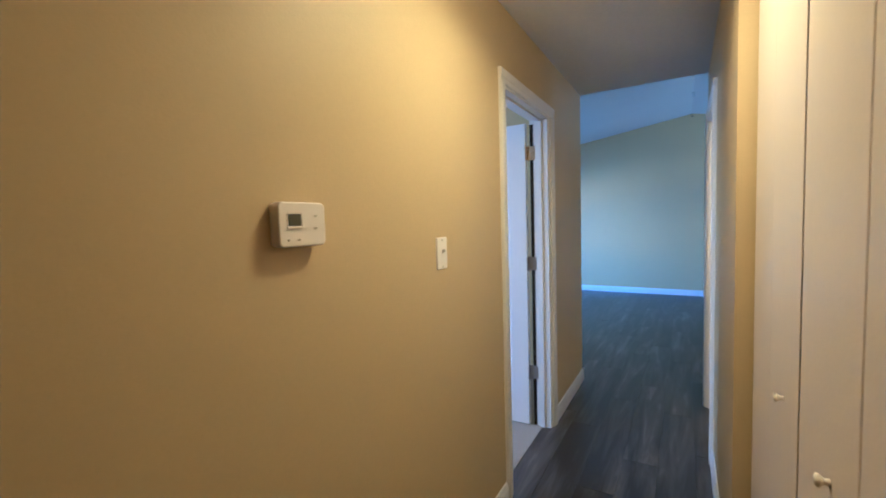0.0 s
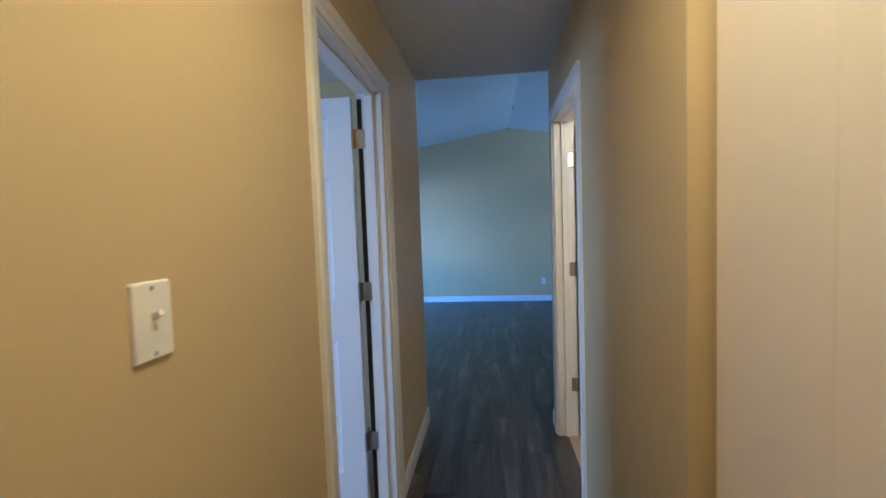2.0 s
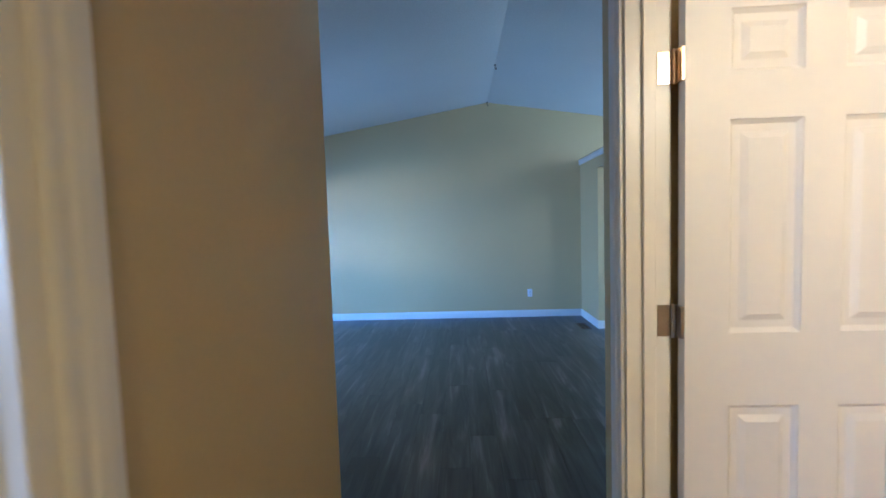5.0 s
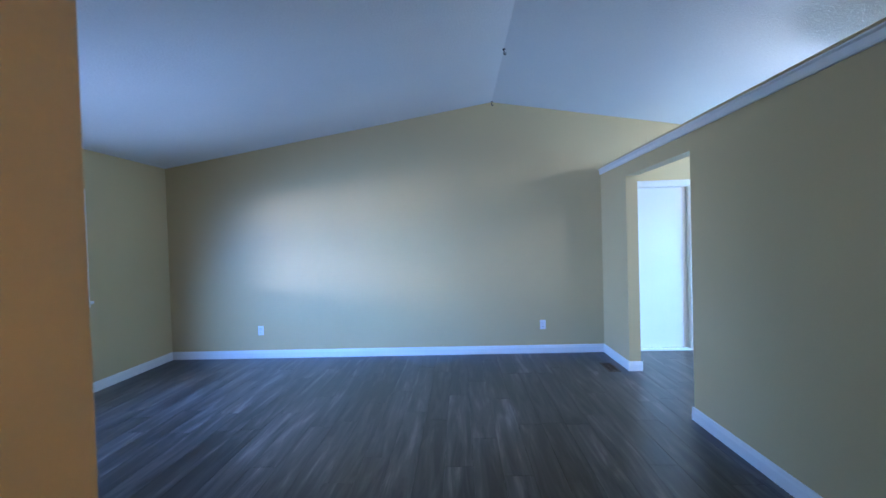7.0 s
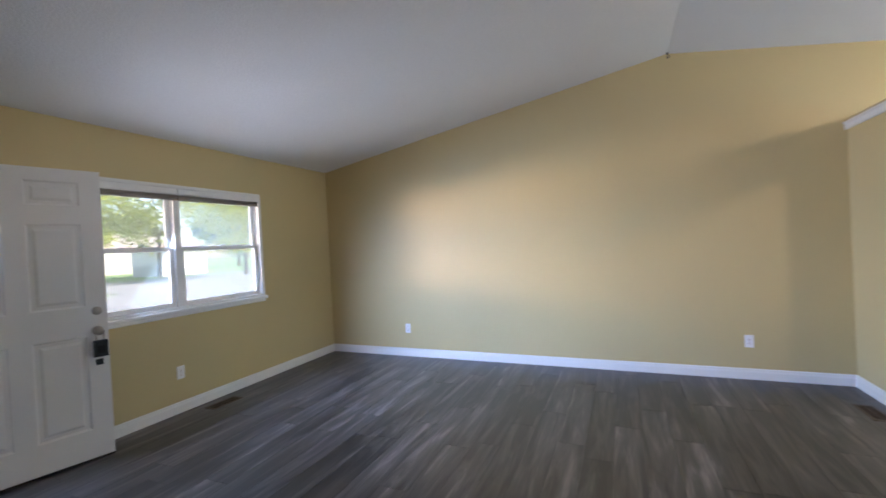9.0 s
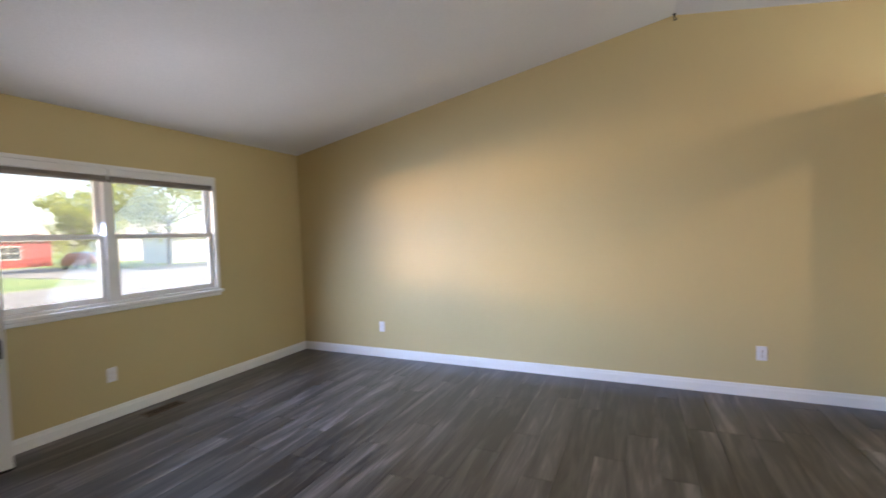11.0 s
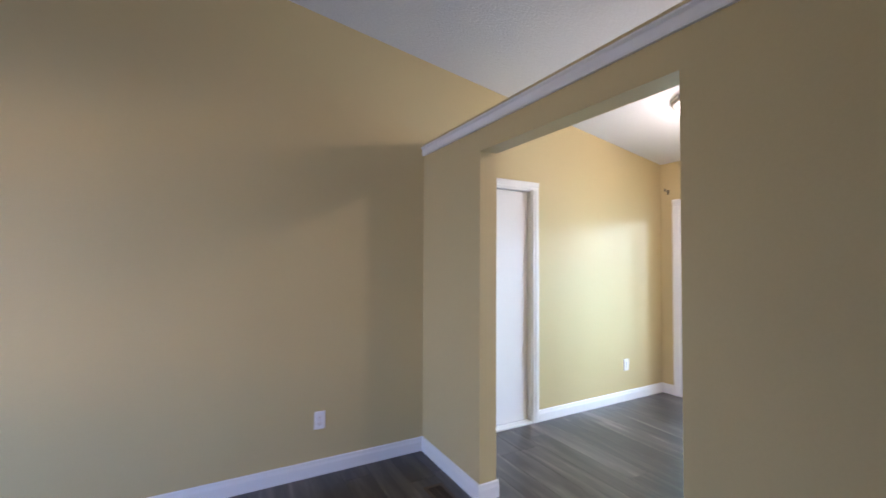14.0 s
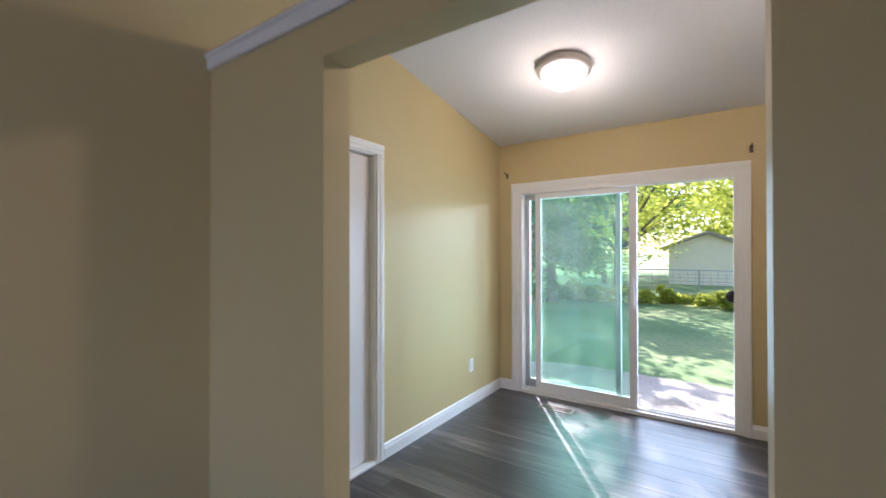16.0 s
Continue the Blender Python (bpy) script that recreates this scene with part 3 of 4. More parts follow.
part("base", rounded_plate(0.122, 0.094, 0.0, 0.010, 0.010), IVORY, th)
part("cover", rounded_plate(0.126, 0.098, 0.010, 0.034, 0.012, 0.004), IVORY, th)
part("display", rounded_plate(0.038, 0.029, 0.033, 0.0352, 0.003), LCD, th, "grey liquid crystal display", at=pose(-0.024, 0.010, 0))
part("bezel", boxes((-0.0435, -0.0045, 0.0250, 0.0262, 0.033, 0.0356), (-0.0450, -0.0030, -0.0090, -0.0050, 0.033, 0.0372), (-0.0445, -0.0433, -0.0050, 0.0250, 0.033, 0.0356), (-0.0047, -0.0035, -0.0050, 0.0250, 0.033, 0.0356), bevel=0.0004), IVORY, th)
part("maker_bar", boxes((-0.036, -0.012, 0.036, 0.0385, 0.0335, 0.0345)), IVORY, th, "faint printed bar")
for x, y in ((0.034, 0.019), (0.034, -0.009)):
    b = part("button", rounded_plate(0.0120, 0.0085, 0.0, 0.0022, 0.002), IVORY, th, "small rocker button", at=pose(x, y, 0.0335))
    part("arrow", boxes((-0.0030, 0.0030, -0.0016, 0.0016, 0.0020, 0.0026)), NICKEL, b, "grey arrow mark")
for x, y in ((-0.040, -0.033), (-0.012, -0.033)):
    b = part("slide_switch", rounded_plate(0.0170, 0.0060, 0.0, 0.0016, 0.002), IVORY, th, at=pose(x, y, 0.0335, 0, 0, 8))
    part("lever", boxes((-0.0060, -0.0010, -0.0018, 0.0018, 0.0014, 0.0042), bevel=0.0006), NICKEL, b, "small grey lever")

sw = thing("light_switch", pose(HALL_L, 1.078, 1.293, 90, 0, 90), "white plastic toggle light switch on the hallway wall", "light switch")
part("plate", rounded_plate(0.071, 0.116, 0.0, 0.006, 0.005), PLASTIC, sw)
part("slot", boxes((-0.006, 0.006, -0.013, 0.013, 0.0055, 0.0066)), IVORY, sw)
part("toggle", boxes((-0.0045, 0.0045, -0.004, 0.006, 0.0, 0.016), bevel=0.0015), PLASTIC, sw, at=pose(0, 0.004, 0.005, -28))
for y in (-0.048, 0.048):
    part("screw", lathe([(0, 0.005), (0.0035, 0.0058), (0.003, 0.0068), (0, 0.0070)], 10), SILVER, sw, at=pose(0, y, 0))


def outlet(m, wide=0.071, high=0.116, label="white plastic electrical outlet on the tan wall"):
    """Cover plate in local xy, facing local z, with two receptacle faces."""
    ob = thing("wall_outlet", m, label, "outlet", "electrical outlets round the rooms")
    part("plate", rounded_plate(wide, high, 0.0, 0.006, 0.005), PLASTIC, ob)
    for y in (-0.020, 0.020):
        f = part("receptacle", rounded_plate(0.034, 0.029, 0.004, 0.0075, 0.010), IVORY, ob, at=pose(0, y, 0))
        part("slots", boxes((-0.0075, -0.0055, -0.002, 0.007, 0.0072, 0.0078), (0.0055, 0.0075, -0.002, 0.005, 0.0072, 0.0078), (-0.002, 0.002, -0.010, -0.006, 0.0072, 0.0078)), DARK, f)
    part("screw", lathe([(0, 0.005), (0.0033, 0.0062), (0, 0.0072)], 10), SILVER, ob)
    return ob


for x in (-2.915, 0.69):
    outlet(pose(x, FAR, 0.355, 90, 0, 0))
outlet(pose(3.755, FAR, 0.36, 90, 0, 0))
outlet(pose(LEFT, 6.03, 0.36, 90, 0, 90))


def register(m, mat, label):
    """A floor register: rim and louvres over a near-black sheet for the shade below, long side along local x."""
    ob = thing("floor_vent", m, label, "vent", "floor registers")
    part("rim", boxes((-0.155, 0.155, -0.065, -0.045, 0, 0.005), (-0.155, 0.155, 0.045, 0.065, 0, 0.005), (-0.155, -0.130, -0.045, 0.045, 0, 0.005), (0.130, 0.155, -0.045, 0.045, 0, 0.005), bevel=0.0012), mat, ob)
    part("duct", boxes((-0.130, 0.130, -0.045, 0.045, 0.0005, 0.0015)), DARK, ob)
    slat = part("slat", boxes((-0.0015, 0.0015, -0.045, 0.045, 0.001, 0.0045)), mat, ob, at=pose(-0.115, 0, 0))
    for k in range(1, 16):
        shared(slat, ob, pose(-0.115 + k * 0.0153, 0, 0))
    part("crossbar", boxes((-0.13, 0.13, -0.002, 0.002, 0.0015, 0.005)), mat, ob)
    return ob


register(pose(-3.90, 6.30, 0, 0, 0, 90), BROWN, "dark brown metal floor register by the front wall")
register(pose(1.285, 7.57, 0, 0, 0, 90), BROWN, "dark brown metal floor register beside the partition")
register(pose(4.09, 7.53, 0, 0, 0, 90), TAUPE, "grey metal floor register before the patio door")

for y, z in ((FAR - 0.03, 0), (6.768, 0)):
    hk = thing("ceiling_hook", pose(RIDGE_X, y, RIDGE_Z - 0.004), "small black hook screwed into the ceiling ridge", "ceiling hook", "hooks along the ridge")
    part("base", lathe([(0, 0), (0.014, 0), (0.012, -0.006), (0, -0.008)], 14), BLACK, hk)
    part("hook", boxes((-0.004, 0.004, -0.004, 0.004, -0.045, -0.006), (-0.004, 0.018, -0.004, 0.004, -0.052, -0.044), (0.012, 0.018, -0.004, 0.004, -0.046, -0.030), bevel=0.002), BLACK, hk)

# ---- front window ----
win = new("window_1")
tagged(win, "white double-hung twin window with raised blinds", "window", kind="structure")
y0, y1, zs, zh = FRONT_WIN
ym = 6.09
X0, X1 = LEFT - 0.15, LEFT
part("window_frame", boxes((X0 + 0.02, X1 + 0.006, y0, y0 + 0.035, zs, zh), (X0 + 0.02, X1 + 0.006, y1 - 0.035, y1, zs, zh), (X0 + 0.02, X1 + 0.006, y0 + 0.035, y1 - 0.035, zh - 0.03, zh), (X0 + 0.02, X1 - 0.02, ym - 0.03, ym + 0.03, zs, zh - 0.03), (X0 + 0.02, X1, y0 + 0.035, y1 - 0.035, zs, zs + 0.025), bevel=0.002), TRIM, win)
part("window_sill", boxes((X1 - 0.01, X1 + 0.030, y0 - 0.02, y1 + 0.02, zs - 0.028, zs + 0.002), (X1 - 0.004, X1 + 0.012, y0, y1, zs - 0.060, zs - 0.028), bevel=0.004), TRIM, win)
for a, b in ((y0 + 0.035, ym - 0.03), (ym + 0.03, y1 - 0.035)):
    for name, xo, za, zb in (("lower_sash", X0 + 0.075, zs + 0.025, 1.500), ("upper_sash", X0 + 0.040, 1.470, zh - 0.03)):
        s = part(name, boxes((xo, xo + 0.03, a, a + 0.038, za, zb), (xo, xo + 0.03, b - 0.038, b, za, zb), (xo, xo + 0.03, a + 0.038, b - 0.038, za, za + 0.040), (xo, xo + 0.03, a + 0.038, b - 0.038, zb - 0.030, zb), bevel=0.002), TRIM, win)
        g = part("pane", boxes((xo + 0.013, xo + 0.017, a + 0.034, b - 0.034, za + 0.036, zb - 0.026)), GLASS, s)
        g.visible_shadow = False
    part("sash_lock", boxes((X0 + 0.085, X0 + 0.11, (a + b) / 2 - 0.025, (a + b) / 2 + 0.025, 1.500, 1.515), bevel=0.003), PLASTIC, win)
for a, b in ((y0 + 0.037, ym - 0.004), (ym + 0.004, y1 - 0.037)):
    bl = thing("window_blind", pose(X1 - 0.012, 0, 0), "taupe slat blind drawn fully up under its white headrail", "blind", "blinds of the front window")
    part("headrail", boxes((-0.022, 0.024, a, b, 1.988, 2.042), bevel=0.003), TRIM, bl)
    for k in range(5):
        part("slat", boxes((-0.018, 0.020, a + 0.006, b - 0.006, 1.962 + k * 0.0047, 1.9643 + k * 0.0047)), TAUPE, bl)
    part("bottom_rail", boxes((-0.020, 0.022, a + 0.004, b - 0.004, 1.935, 1.960), bevel=0.003), TAUPE, bl, "taupe bottom rail")
    part("cord", boxes((0.012, 0.0145, b - 0.06, b - 0.0575, 1.55, 1.985)), PLASTIC, bl)

# plain window that lets daylight into the bedroom
for name, o, xa, xb in (("window_2", BED_WIN, LEFT - 0.15, LEFT),):
    w = new(name)
    tagged(w, "plain white framed window", "window", kind="structure")
    part("window_frame", boxes((xa + 0.03, xb - 0.03, o[0], o[0] + 0.05, o[2], o[3]), (xa + 0.03, xb - 0.03, o[1] - 0.05, o[1], o[2], o[3]), (xa + 0.03, xb - 0.03, o[0] + 0.05, o[1] - 0.05, o[2], o[2] + 0.05), (xa + 0.03, xb - 0.03, o[0] + 0.05, o[1] - 0.05, o[3] - 0.05, o[3])), TRIM, w)

# ---- patio door ----
pd = new("door_patio")
tagged(pd, "white sliding glass patio door with one panel slid open", "patio door", kind="structure")
y0, y1, _, zh = PATIO
part("outer_frame", boxes((RIGHT - 0.004, RIGHT + 0.13, y0, y0 + 0.045, 0, zh), (RIGHT - 0.004, RIGHT + 0.13, y1 - 0.045, y1, 0, zh), (RIGHT - 0.004, RIGHT + 0.13, y0 + 0.045, y1 - 0.045, zh - 0.045, zh), bevel=0.003), TRIM, pd)
part("sill_track", boxes((RIGHT - 0.01, RIGHT + 0.14, y0 + 0.045, y1 - 0.045, 0, 0.03), (RIGHT + 0.030, RIGHT + 0.036, y0 + 0.045, y1 - 0.045, 0.03, 0.045), (RIGHT + 0.085, RIGHT + 0.091, y0 + 0.045, y1 - 0.045, 0.03, 0.045), bevel=0.001), TRIM, pd)


def glazed(name, x, a, b, stile_a, stile_b, mat, glass):
    s = part(name, boxes((x, x + 0.035, a, a + stile_a, 0.045, zh - 0.05), (x, x + 0.035, b - stile_b, b, 0.045, zh - 0.05), (x, x + 0.035, a + stile_a, b - stile_b, 0.045, 0.125), (x, x + 0.035, a + stile_a, b - stile_b, zh - 0.10, zh - 0.05), bevel=0.003), mat, pd)
    g = part("pane", boxes((x + 0.015, x + 0.020, a + stile_a - 0.005, b - stile_b + 0.005, 0.12, zh - 0.095)), glass, s)
    g.visible_shadow = False
    return s


glazed("fixed_panel", RIGHT + 0.075, 7.05, y1 - 0.045, 0.045, 0.05, SILVER, SCREENGLASS)
slider = glazed("sliding_panel", RIGHT + 0.020, 6.91, 7.825, 0.062, 0.055, TRIM, SCREENGLASS)
part("handle", boxes((RIGHT - 0.018, RIGHT - 0.006, 6.925, 6.945, 0.90, 1.16), (RIGHT - 0.008, RIGHT + 0.021, 6.927, 6.943, 0.91, 0.935), (RIGHT - 0.008, RIGHT + 0.021, 6.927, 6.943, 1.125, 1.15), bevel=0.004), PLASTIC, slider, "white pull handle")
part("latch_keeper", lathe([(0, -0.016), (0.042, -0.016), (0.047, -0.008), (0.047, 0.010), (0, 0.012)], 28), BLACK, pd, "black rounded latch keeper", smooth=True, at=pose(RIGHT + 0.024, y0 + 0.052, 1.045, 0, 90, 0))
for y, z in ((8.113, 2.165), (6.117, 2.16)):
    rb = thing("curtain_rod_bracket", pose(RIGHT, y, z), "small black metal curtain rod bracket fixed to the tan wall", "bracket", "brackets over the patio door")
    part("plate", boxes((-0.004, 0, -0.010, 0.010, -0.028, 0.022), bevel=0.001), BLACK, rb)
    part("arm", boxes((-0.062, -0.003, -0.005, 0.005, 0.006, 0.014), (-0.066, -0.056, -0.005, 0.005, 0.006, 0.030), bevel=0.002), BLACK, rb)

# ---- dining ceiling lamp ----
tilt = math.degrees(math.atan(SLOPE))
cl = thing("ceiling_lamp", pose(3.28, 7.19, vault(3.28), 0, tilt, 0), "round flush ceiling lamp with a lit frosted glass dome", "ceiling lamp")
part("pan", lathe([(0, 0.0), (0.178, 0.0), (0.182, -0.012), (0.178, -0.034), (0.160, -0.046), (0.146, -0.046), (0.146, -0.040), (0, -0.040)], 48), LAMPPAN, cl, "warm grey metal pan", smooth=True)
LAMPGLASS = glow_material("lit_frosted_glass", (1.0, 0.90, 0.76), 1.6)
dome = part("dome", lathe([(0.146, -0.042), (0.142, -0.068), (0.124, -0.100), (0.092, -0.127), (0.048, -0.143), (0, -0.148)], 48), LAMPGLASS, cl, "glowing frosted glass dome", smooth=True)
dome.visible_shadow = False
part("finial", lathe([(0, -0.147), (0.007, -0.148), (0.008, -0.155), (0, -0.159)], 14), NICKEL, cl)

# ---- assumed kitchen lamp, out of sight behind the partition; opaque shade added to darken the ceiling ----
pl = thing("pendant_lamp", pose(2.50, 5.64, 2.46), "assumed kitchen lamp, unseen, its opaque shade added to darken the ceiling", "pendant lamp")
part("shade", lathe([(0, 0.125), (0.06, 0.122), (0.17, 0.105), (0.185, 0.095), (0.183, 0.090), (0.16, 0.098), (0, 0.112)], 32), LAMPPAN, pl, smooth=True)
part("rod", lathe([(0.008, 0.12), (0.008, vault(2.5) - 2.46)], 12), NICKEL, pl)
part("canopy", lathe([(0, vault(2.5) - 2.466), (0.055, vault(2.5) - 2.466), (0.05, vault(2.5) - 2.49), (0, vault(2.5) - 2.495)], 20), NICKEL, pl)

# ---- outdoors ----


def ground_material(name, colours, scale, rough=0.95, bump=0.6):
    mat = bpy.data.materials.new(name)
    mat.use_nodes = True
    nt = mat.node_tree
    b = nt.nodes["Principled BSDF"]
    b.inputs["Roughness"].default_value = rough
    co = nt.nodes.new("ShaderNodeTexCoord").outputs["Object"]
    a, c = nt.nodes.new("ShaderNodeTexNoise"), nt.nodes.new("ShaderNodeTexNoise")
    a.inputs["Scale"].default_value, a.inputs["Detail"].default_value = scale, 6.0
    c.inputs["Scale"].default_value, c.inputs["Detail"].default_value = scale * 30, 4.0
    nt.links.new(co, a.inputs["Vector"])
    nt.links.new(co, c.inputs["Vector"])
    add = nt.nodes.new("ShaderNodeMath")
    add.operation = "MULTIPLY_ADD"
    add.inputs[1].default_value = 0.5
    nt.links.new(c.outputs[0], add.inputs[0])
    nt.links.new(a.outputs[0], add.inputs[2])
    ramp = nt.nodes.new("ShaderNodeValToRGB")
    el = ramp.color_ramp.elements
    el[0].position, el[0].color = 0.55, (*colours[0], 1)
    el[1].position, el[1].color = 0.95, (*colours[-1], 1)
    if len(colours) > 2:
        el.new(0.75).color = (*colours[1], 1)
    nt.links.new(add.outputs[0], ramp.inputs[0])
    nt.links.new(ramp.outputs[0], b.inputs["Base Color"])
    bp = nt.nodes.new("ShaderNodeBump")
    bp.inputs["Strength"].default_value, bp.inputs["Distance"].default_value = bump, 0.03
    nt.links.new(c.outputs[0], bp.inputs["Height"])
    nt.links.new(bp.outputs[0], b.inputs["Normal"])
    return mat


def leaf_material(name, colour, light):
    mat = bpy.data.materials.new(name)
    mat.use_nodes = True
    nt = mat.node_tree
    b = nt.nodes["Principled BSDF"]
    geo = nt.nodes.new("ShaderNodeNewGeometry")
    ramp = nt.nodes.new("ShaderNodeValToRGB")
    ramp.color_ramp.elements[0].color, ramp.color_ramp.elements[1].color = (*colour, 1), (*light, 1)
    nt.links.new(geo.outputs["Random Per Island"], ramp.inputs[0])
    nt.links.new(ramp.outputs[0], b.inputs["Base Color"])
    b.inputs["Roughness"].default_value = 0.6
    tr, mix = nt.nodes.new("ShaderNodeBsdfTranslucent"), nt.nodes.new("ShaderNodeMixShader")
    nt.links.new(ramp.outputs[0], tr.inputs[0])
    mix.inputs[0].default_value = 0.72
    nt.links.new(b.outputs[0], mix.inputs[1])
    nt.links.new(tr.outputs[0], mix.inputs[2])
    nt.links.new(mix.outputs[0], nt.nodes["Material Output"].inputs[0])
    return mat


GRASS = ground_material("lawn_grass", [(0.15, 0.24, 0.085), (0.22, 0.33, 0.12), (0.36, 0.40, 0.17)], 0.35)
CONCRETE = ground_material("pale_concrete", [(0.40, 0.39, 0.37), (0.52, 0.51, 0.48)], 0.8, bump=0.2)
STREET = ground_material("worn_asphalt", [(0.24, 0.24, 0.245), (0.34, 0.335, 0.32)], 0.6, bump=0.3)
SAND = ground_material("bare_sandy_soil", [(0.34, 0.28, 0.22), (0.62, 0.56, 0.48)], 0.9)
BED = ground_material("dry_weeds", [(0.20, 0.26, 0.06), (0.38, 0.38, 0.13)], 1.5)
BARK = material("grey_brown_bark", (0.11, 0.085, 0.06), 0.9, grain=0.35, grain_scale=18, bump=1.0, bump_scale=25)
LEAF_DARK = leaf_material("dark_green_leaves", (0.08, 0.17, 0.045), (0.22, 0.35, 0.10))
# brighter and yellower than real foliage: sunlight put into the leaf colour
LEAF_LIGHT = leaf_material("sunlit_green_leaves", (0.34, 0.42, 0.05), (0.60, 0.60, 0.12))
REDPAINT = material("red_siding", (0.34, 0.045, 0.04), 0.7, grain=0.1, blotch=0.15)
SIDING = material("cream_siding", (0.86, 0.79, 0.66), 0.7, grain=0.05, blotch=0.08)
WHITESIDE = material("white_siding", (0.78, 0.78, 0.76), 0.6, grain=0.04, blotch=0.05)
GREYSIDE = material("grey_board", (0.46, 0.44, 0.40), 0.8, grain=0.15, blotch=0.1)
ROOF = material("pale_shingle_roof", (0.36, 0.31, 0.29), 0.9, grain=0.3, grain_scale=12, blotch=0.1)
WINDARK = material("dark_window_glass", (0.03, 0.035, 0.04), 0.08, grain=0.05)
TYRE = material("black_rubber", (0.02, 0.02, 0.02), 0.8, grain=0.1)
CARPAINT = material("rust_orange_car_paint", (0.30, 0.08, 0.03), 0.25, grain=0.03)
CARBLUE = material("blue_car_paint", (0.03, 0.14, 0.40), 0.25, grain=0.03)
WIRE = material("galvanised_wire", (0.35, 0.36, 0.36), 0.5, metal=0.7, grain=0.1)
GZ = -0.35

structure("ground", boxes((-400, 400, -400, 400, GZ - 0.5, GZ)), GRASS, "wide green lawn reaching into the distance", "lawn")
structure("driveway", boxes((-24.5, LEFT - 0.3, 2.4, 60, GZ - 0.2, GZ + 0.012)), STREET, "pale concrete driveway before the house", "driveway")
structure("road", boxes((-56.0, -38.5, -150, 24.0, GZ - 0.2, GZ + 0.016)), STREET, "pale sunlit street across the front lawn", "road")
structure("road_side", boxes((-38.5, -24.5, 16.6, 150, GZ - 0.2, GZ + 0.020)), STREET, "pale sunlit side street beside the driveway", "road")
structure("doorstep", boxes((-5.6, LEFT - 0.15, 3.3, 4.8, GZ - 0.1, -0.09), bevel=0.01), CONCRETE, "concrete stoop before the entrance", "step")
bm = bmesh.new()
ring = []
for k in range(40):
    a = 2 * math.pi * k / 40
    r = 1 + 0.25 * noise.noise((math.cos(a) * 1.7, math.sin(a) * 1.7, 3.3))
    ring.append(bm.verts.new((5.7 + 1.25 * r * math.cos(a), 7.1 + 2.4 * r * math.sin(a), GZ + 0.008)))
bm.faces.new(ring)
structure("bare_soil", bm, SAND, "bare sandy patch of soil by the patio door", "soil")
structure("weed_bed", boxes((15.4, 18.2, -20, 45, GZ - 0.1, GZ + 0.03)), BED, "strip of dry weeds along the rear fence", "weeds")
structure("foundation", boxes((LEFT - 0.15, RIGHT + 0.15, BACK - 0.12, FAR + 0.14, GZ - 0.1, -0.06)), CONCRETE, "concrete foundation under the house", "foundation")


def crown_mesh(seed, radius, height, count, size, clumps=26, low=0.25):
    """Leaves gathered in clumps inside an uneven crown, each leaf a folded blade."""
    rng = random.Random(seed)
    bm = bmesh.new()
    centres = []
    for _ in range(clumps):
        while True:
            p = Vector((rng.uniform(-1, 1), rng.uniform(-1, 1), rng.uniform(-1, 1)))
            if 0.25 < p.length < 1:
                break
        centres.append((Vector((p.x * radius, p.y * radius, height * (low + (1 - low) * (0.5 + 0.5 * p.z)))), radius * rng.uniform(0.22, 0.42)))
    verts, faces = [], []
    for k in range(count):
        c, r = centres[k % clumps]
        d = Vector((rng.gauss(0, 1), rng.gauss(0, 1), rng.gauss(0, 0.8)))
        pos = c + d.normalized() * r * rng.random() ** 0.45
        u = Vector((rng.gauss(0, 1), rng.gauss(0, 1), rng.gauss(0, 0.6))).normalized()
        v = u.orthogonal().normalized()
        v.rotate(Matrix.Rotation(rng.uniform(0, 6.28), 3, u))
        s = size * rng.uniform(0.6, 1.4)
        n = u.cross(v) * s * 0.18
        b = len(verts)
        verts += [pos - u * s, pos - v * s * 0.45 + n, pos + u * s, pos + v * s * 0.45 + n]
        faces += [(b, b + 1, b + 2), (b, b + 2, b + 3)]
    bm.free()
    me = bpy.data.meshes.new("crown")
    me.from_pydata([tuple(v) for v in verts], [], faces)
    return me, centres


def tree(x, y, seed, radius, height, trunk, count, size, mat, label, low=0.25, clumps=26):
    ob = thing("tree", pose(x, y, GZ), label, "tree")
    me, centres = crown_mesh(seed, radius, height, count, size, clumps, low)
    me.materials.append(mat)
    cr = new("crown", me)
    cr.parent = ob
    bm = bmesh.new()

    def limb(a, b, ra, rb, n=8):
        a, b = Vector(a), Vector(b)
        axis = (b - a).normalized()
        u = axis.orthogonal().normalized()
        w = axis.cross(u)
        rings = []
        for f in (0, 0.35, 0.7, 1):
            p = a.lerp(b, f) + Vector((noise.noise(a + b * f), noise.noise(b - a * f), 0)) * 0.12 * (b - a).length * f * (1 - f)
            r = ra + (rb - ra) * f
            rings.append([bm.verts.new(p + (u * math.cos(t) + w * math.sin(t)) * r) for t in [2 * math.pi * k / n for k in range(n)]])
        for q, s in zip(rings, rings[1:]):
            for k in range(n):
                bm.faces.new((q[k], q[(k + 1) % n], s[(k + 1) % n], s[k]))

    fork = (0.1, 0.05, height * max(low, 0.2) * 1.1)
    limb((0, 0, -0.3), fork, trunk, trunk * 0.7, 10)
    for c, r in centres[:12]:
        limb(fork, c, trunk * 0.42, trunk * 0.08, 6)
    bmesh.ops.recalc_face_normals(bm, faces=bm.faces[:])
    part("trunk", bm, BARK, ob, "rough grey-brown trunk and limbs", smooth=True)
    return ob


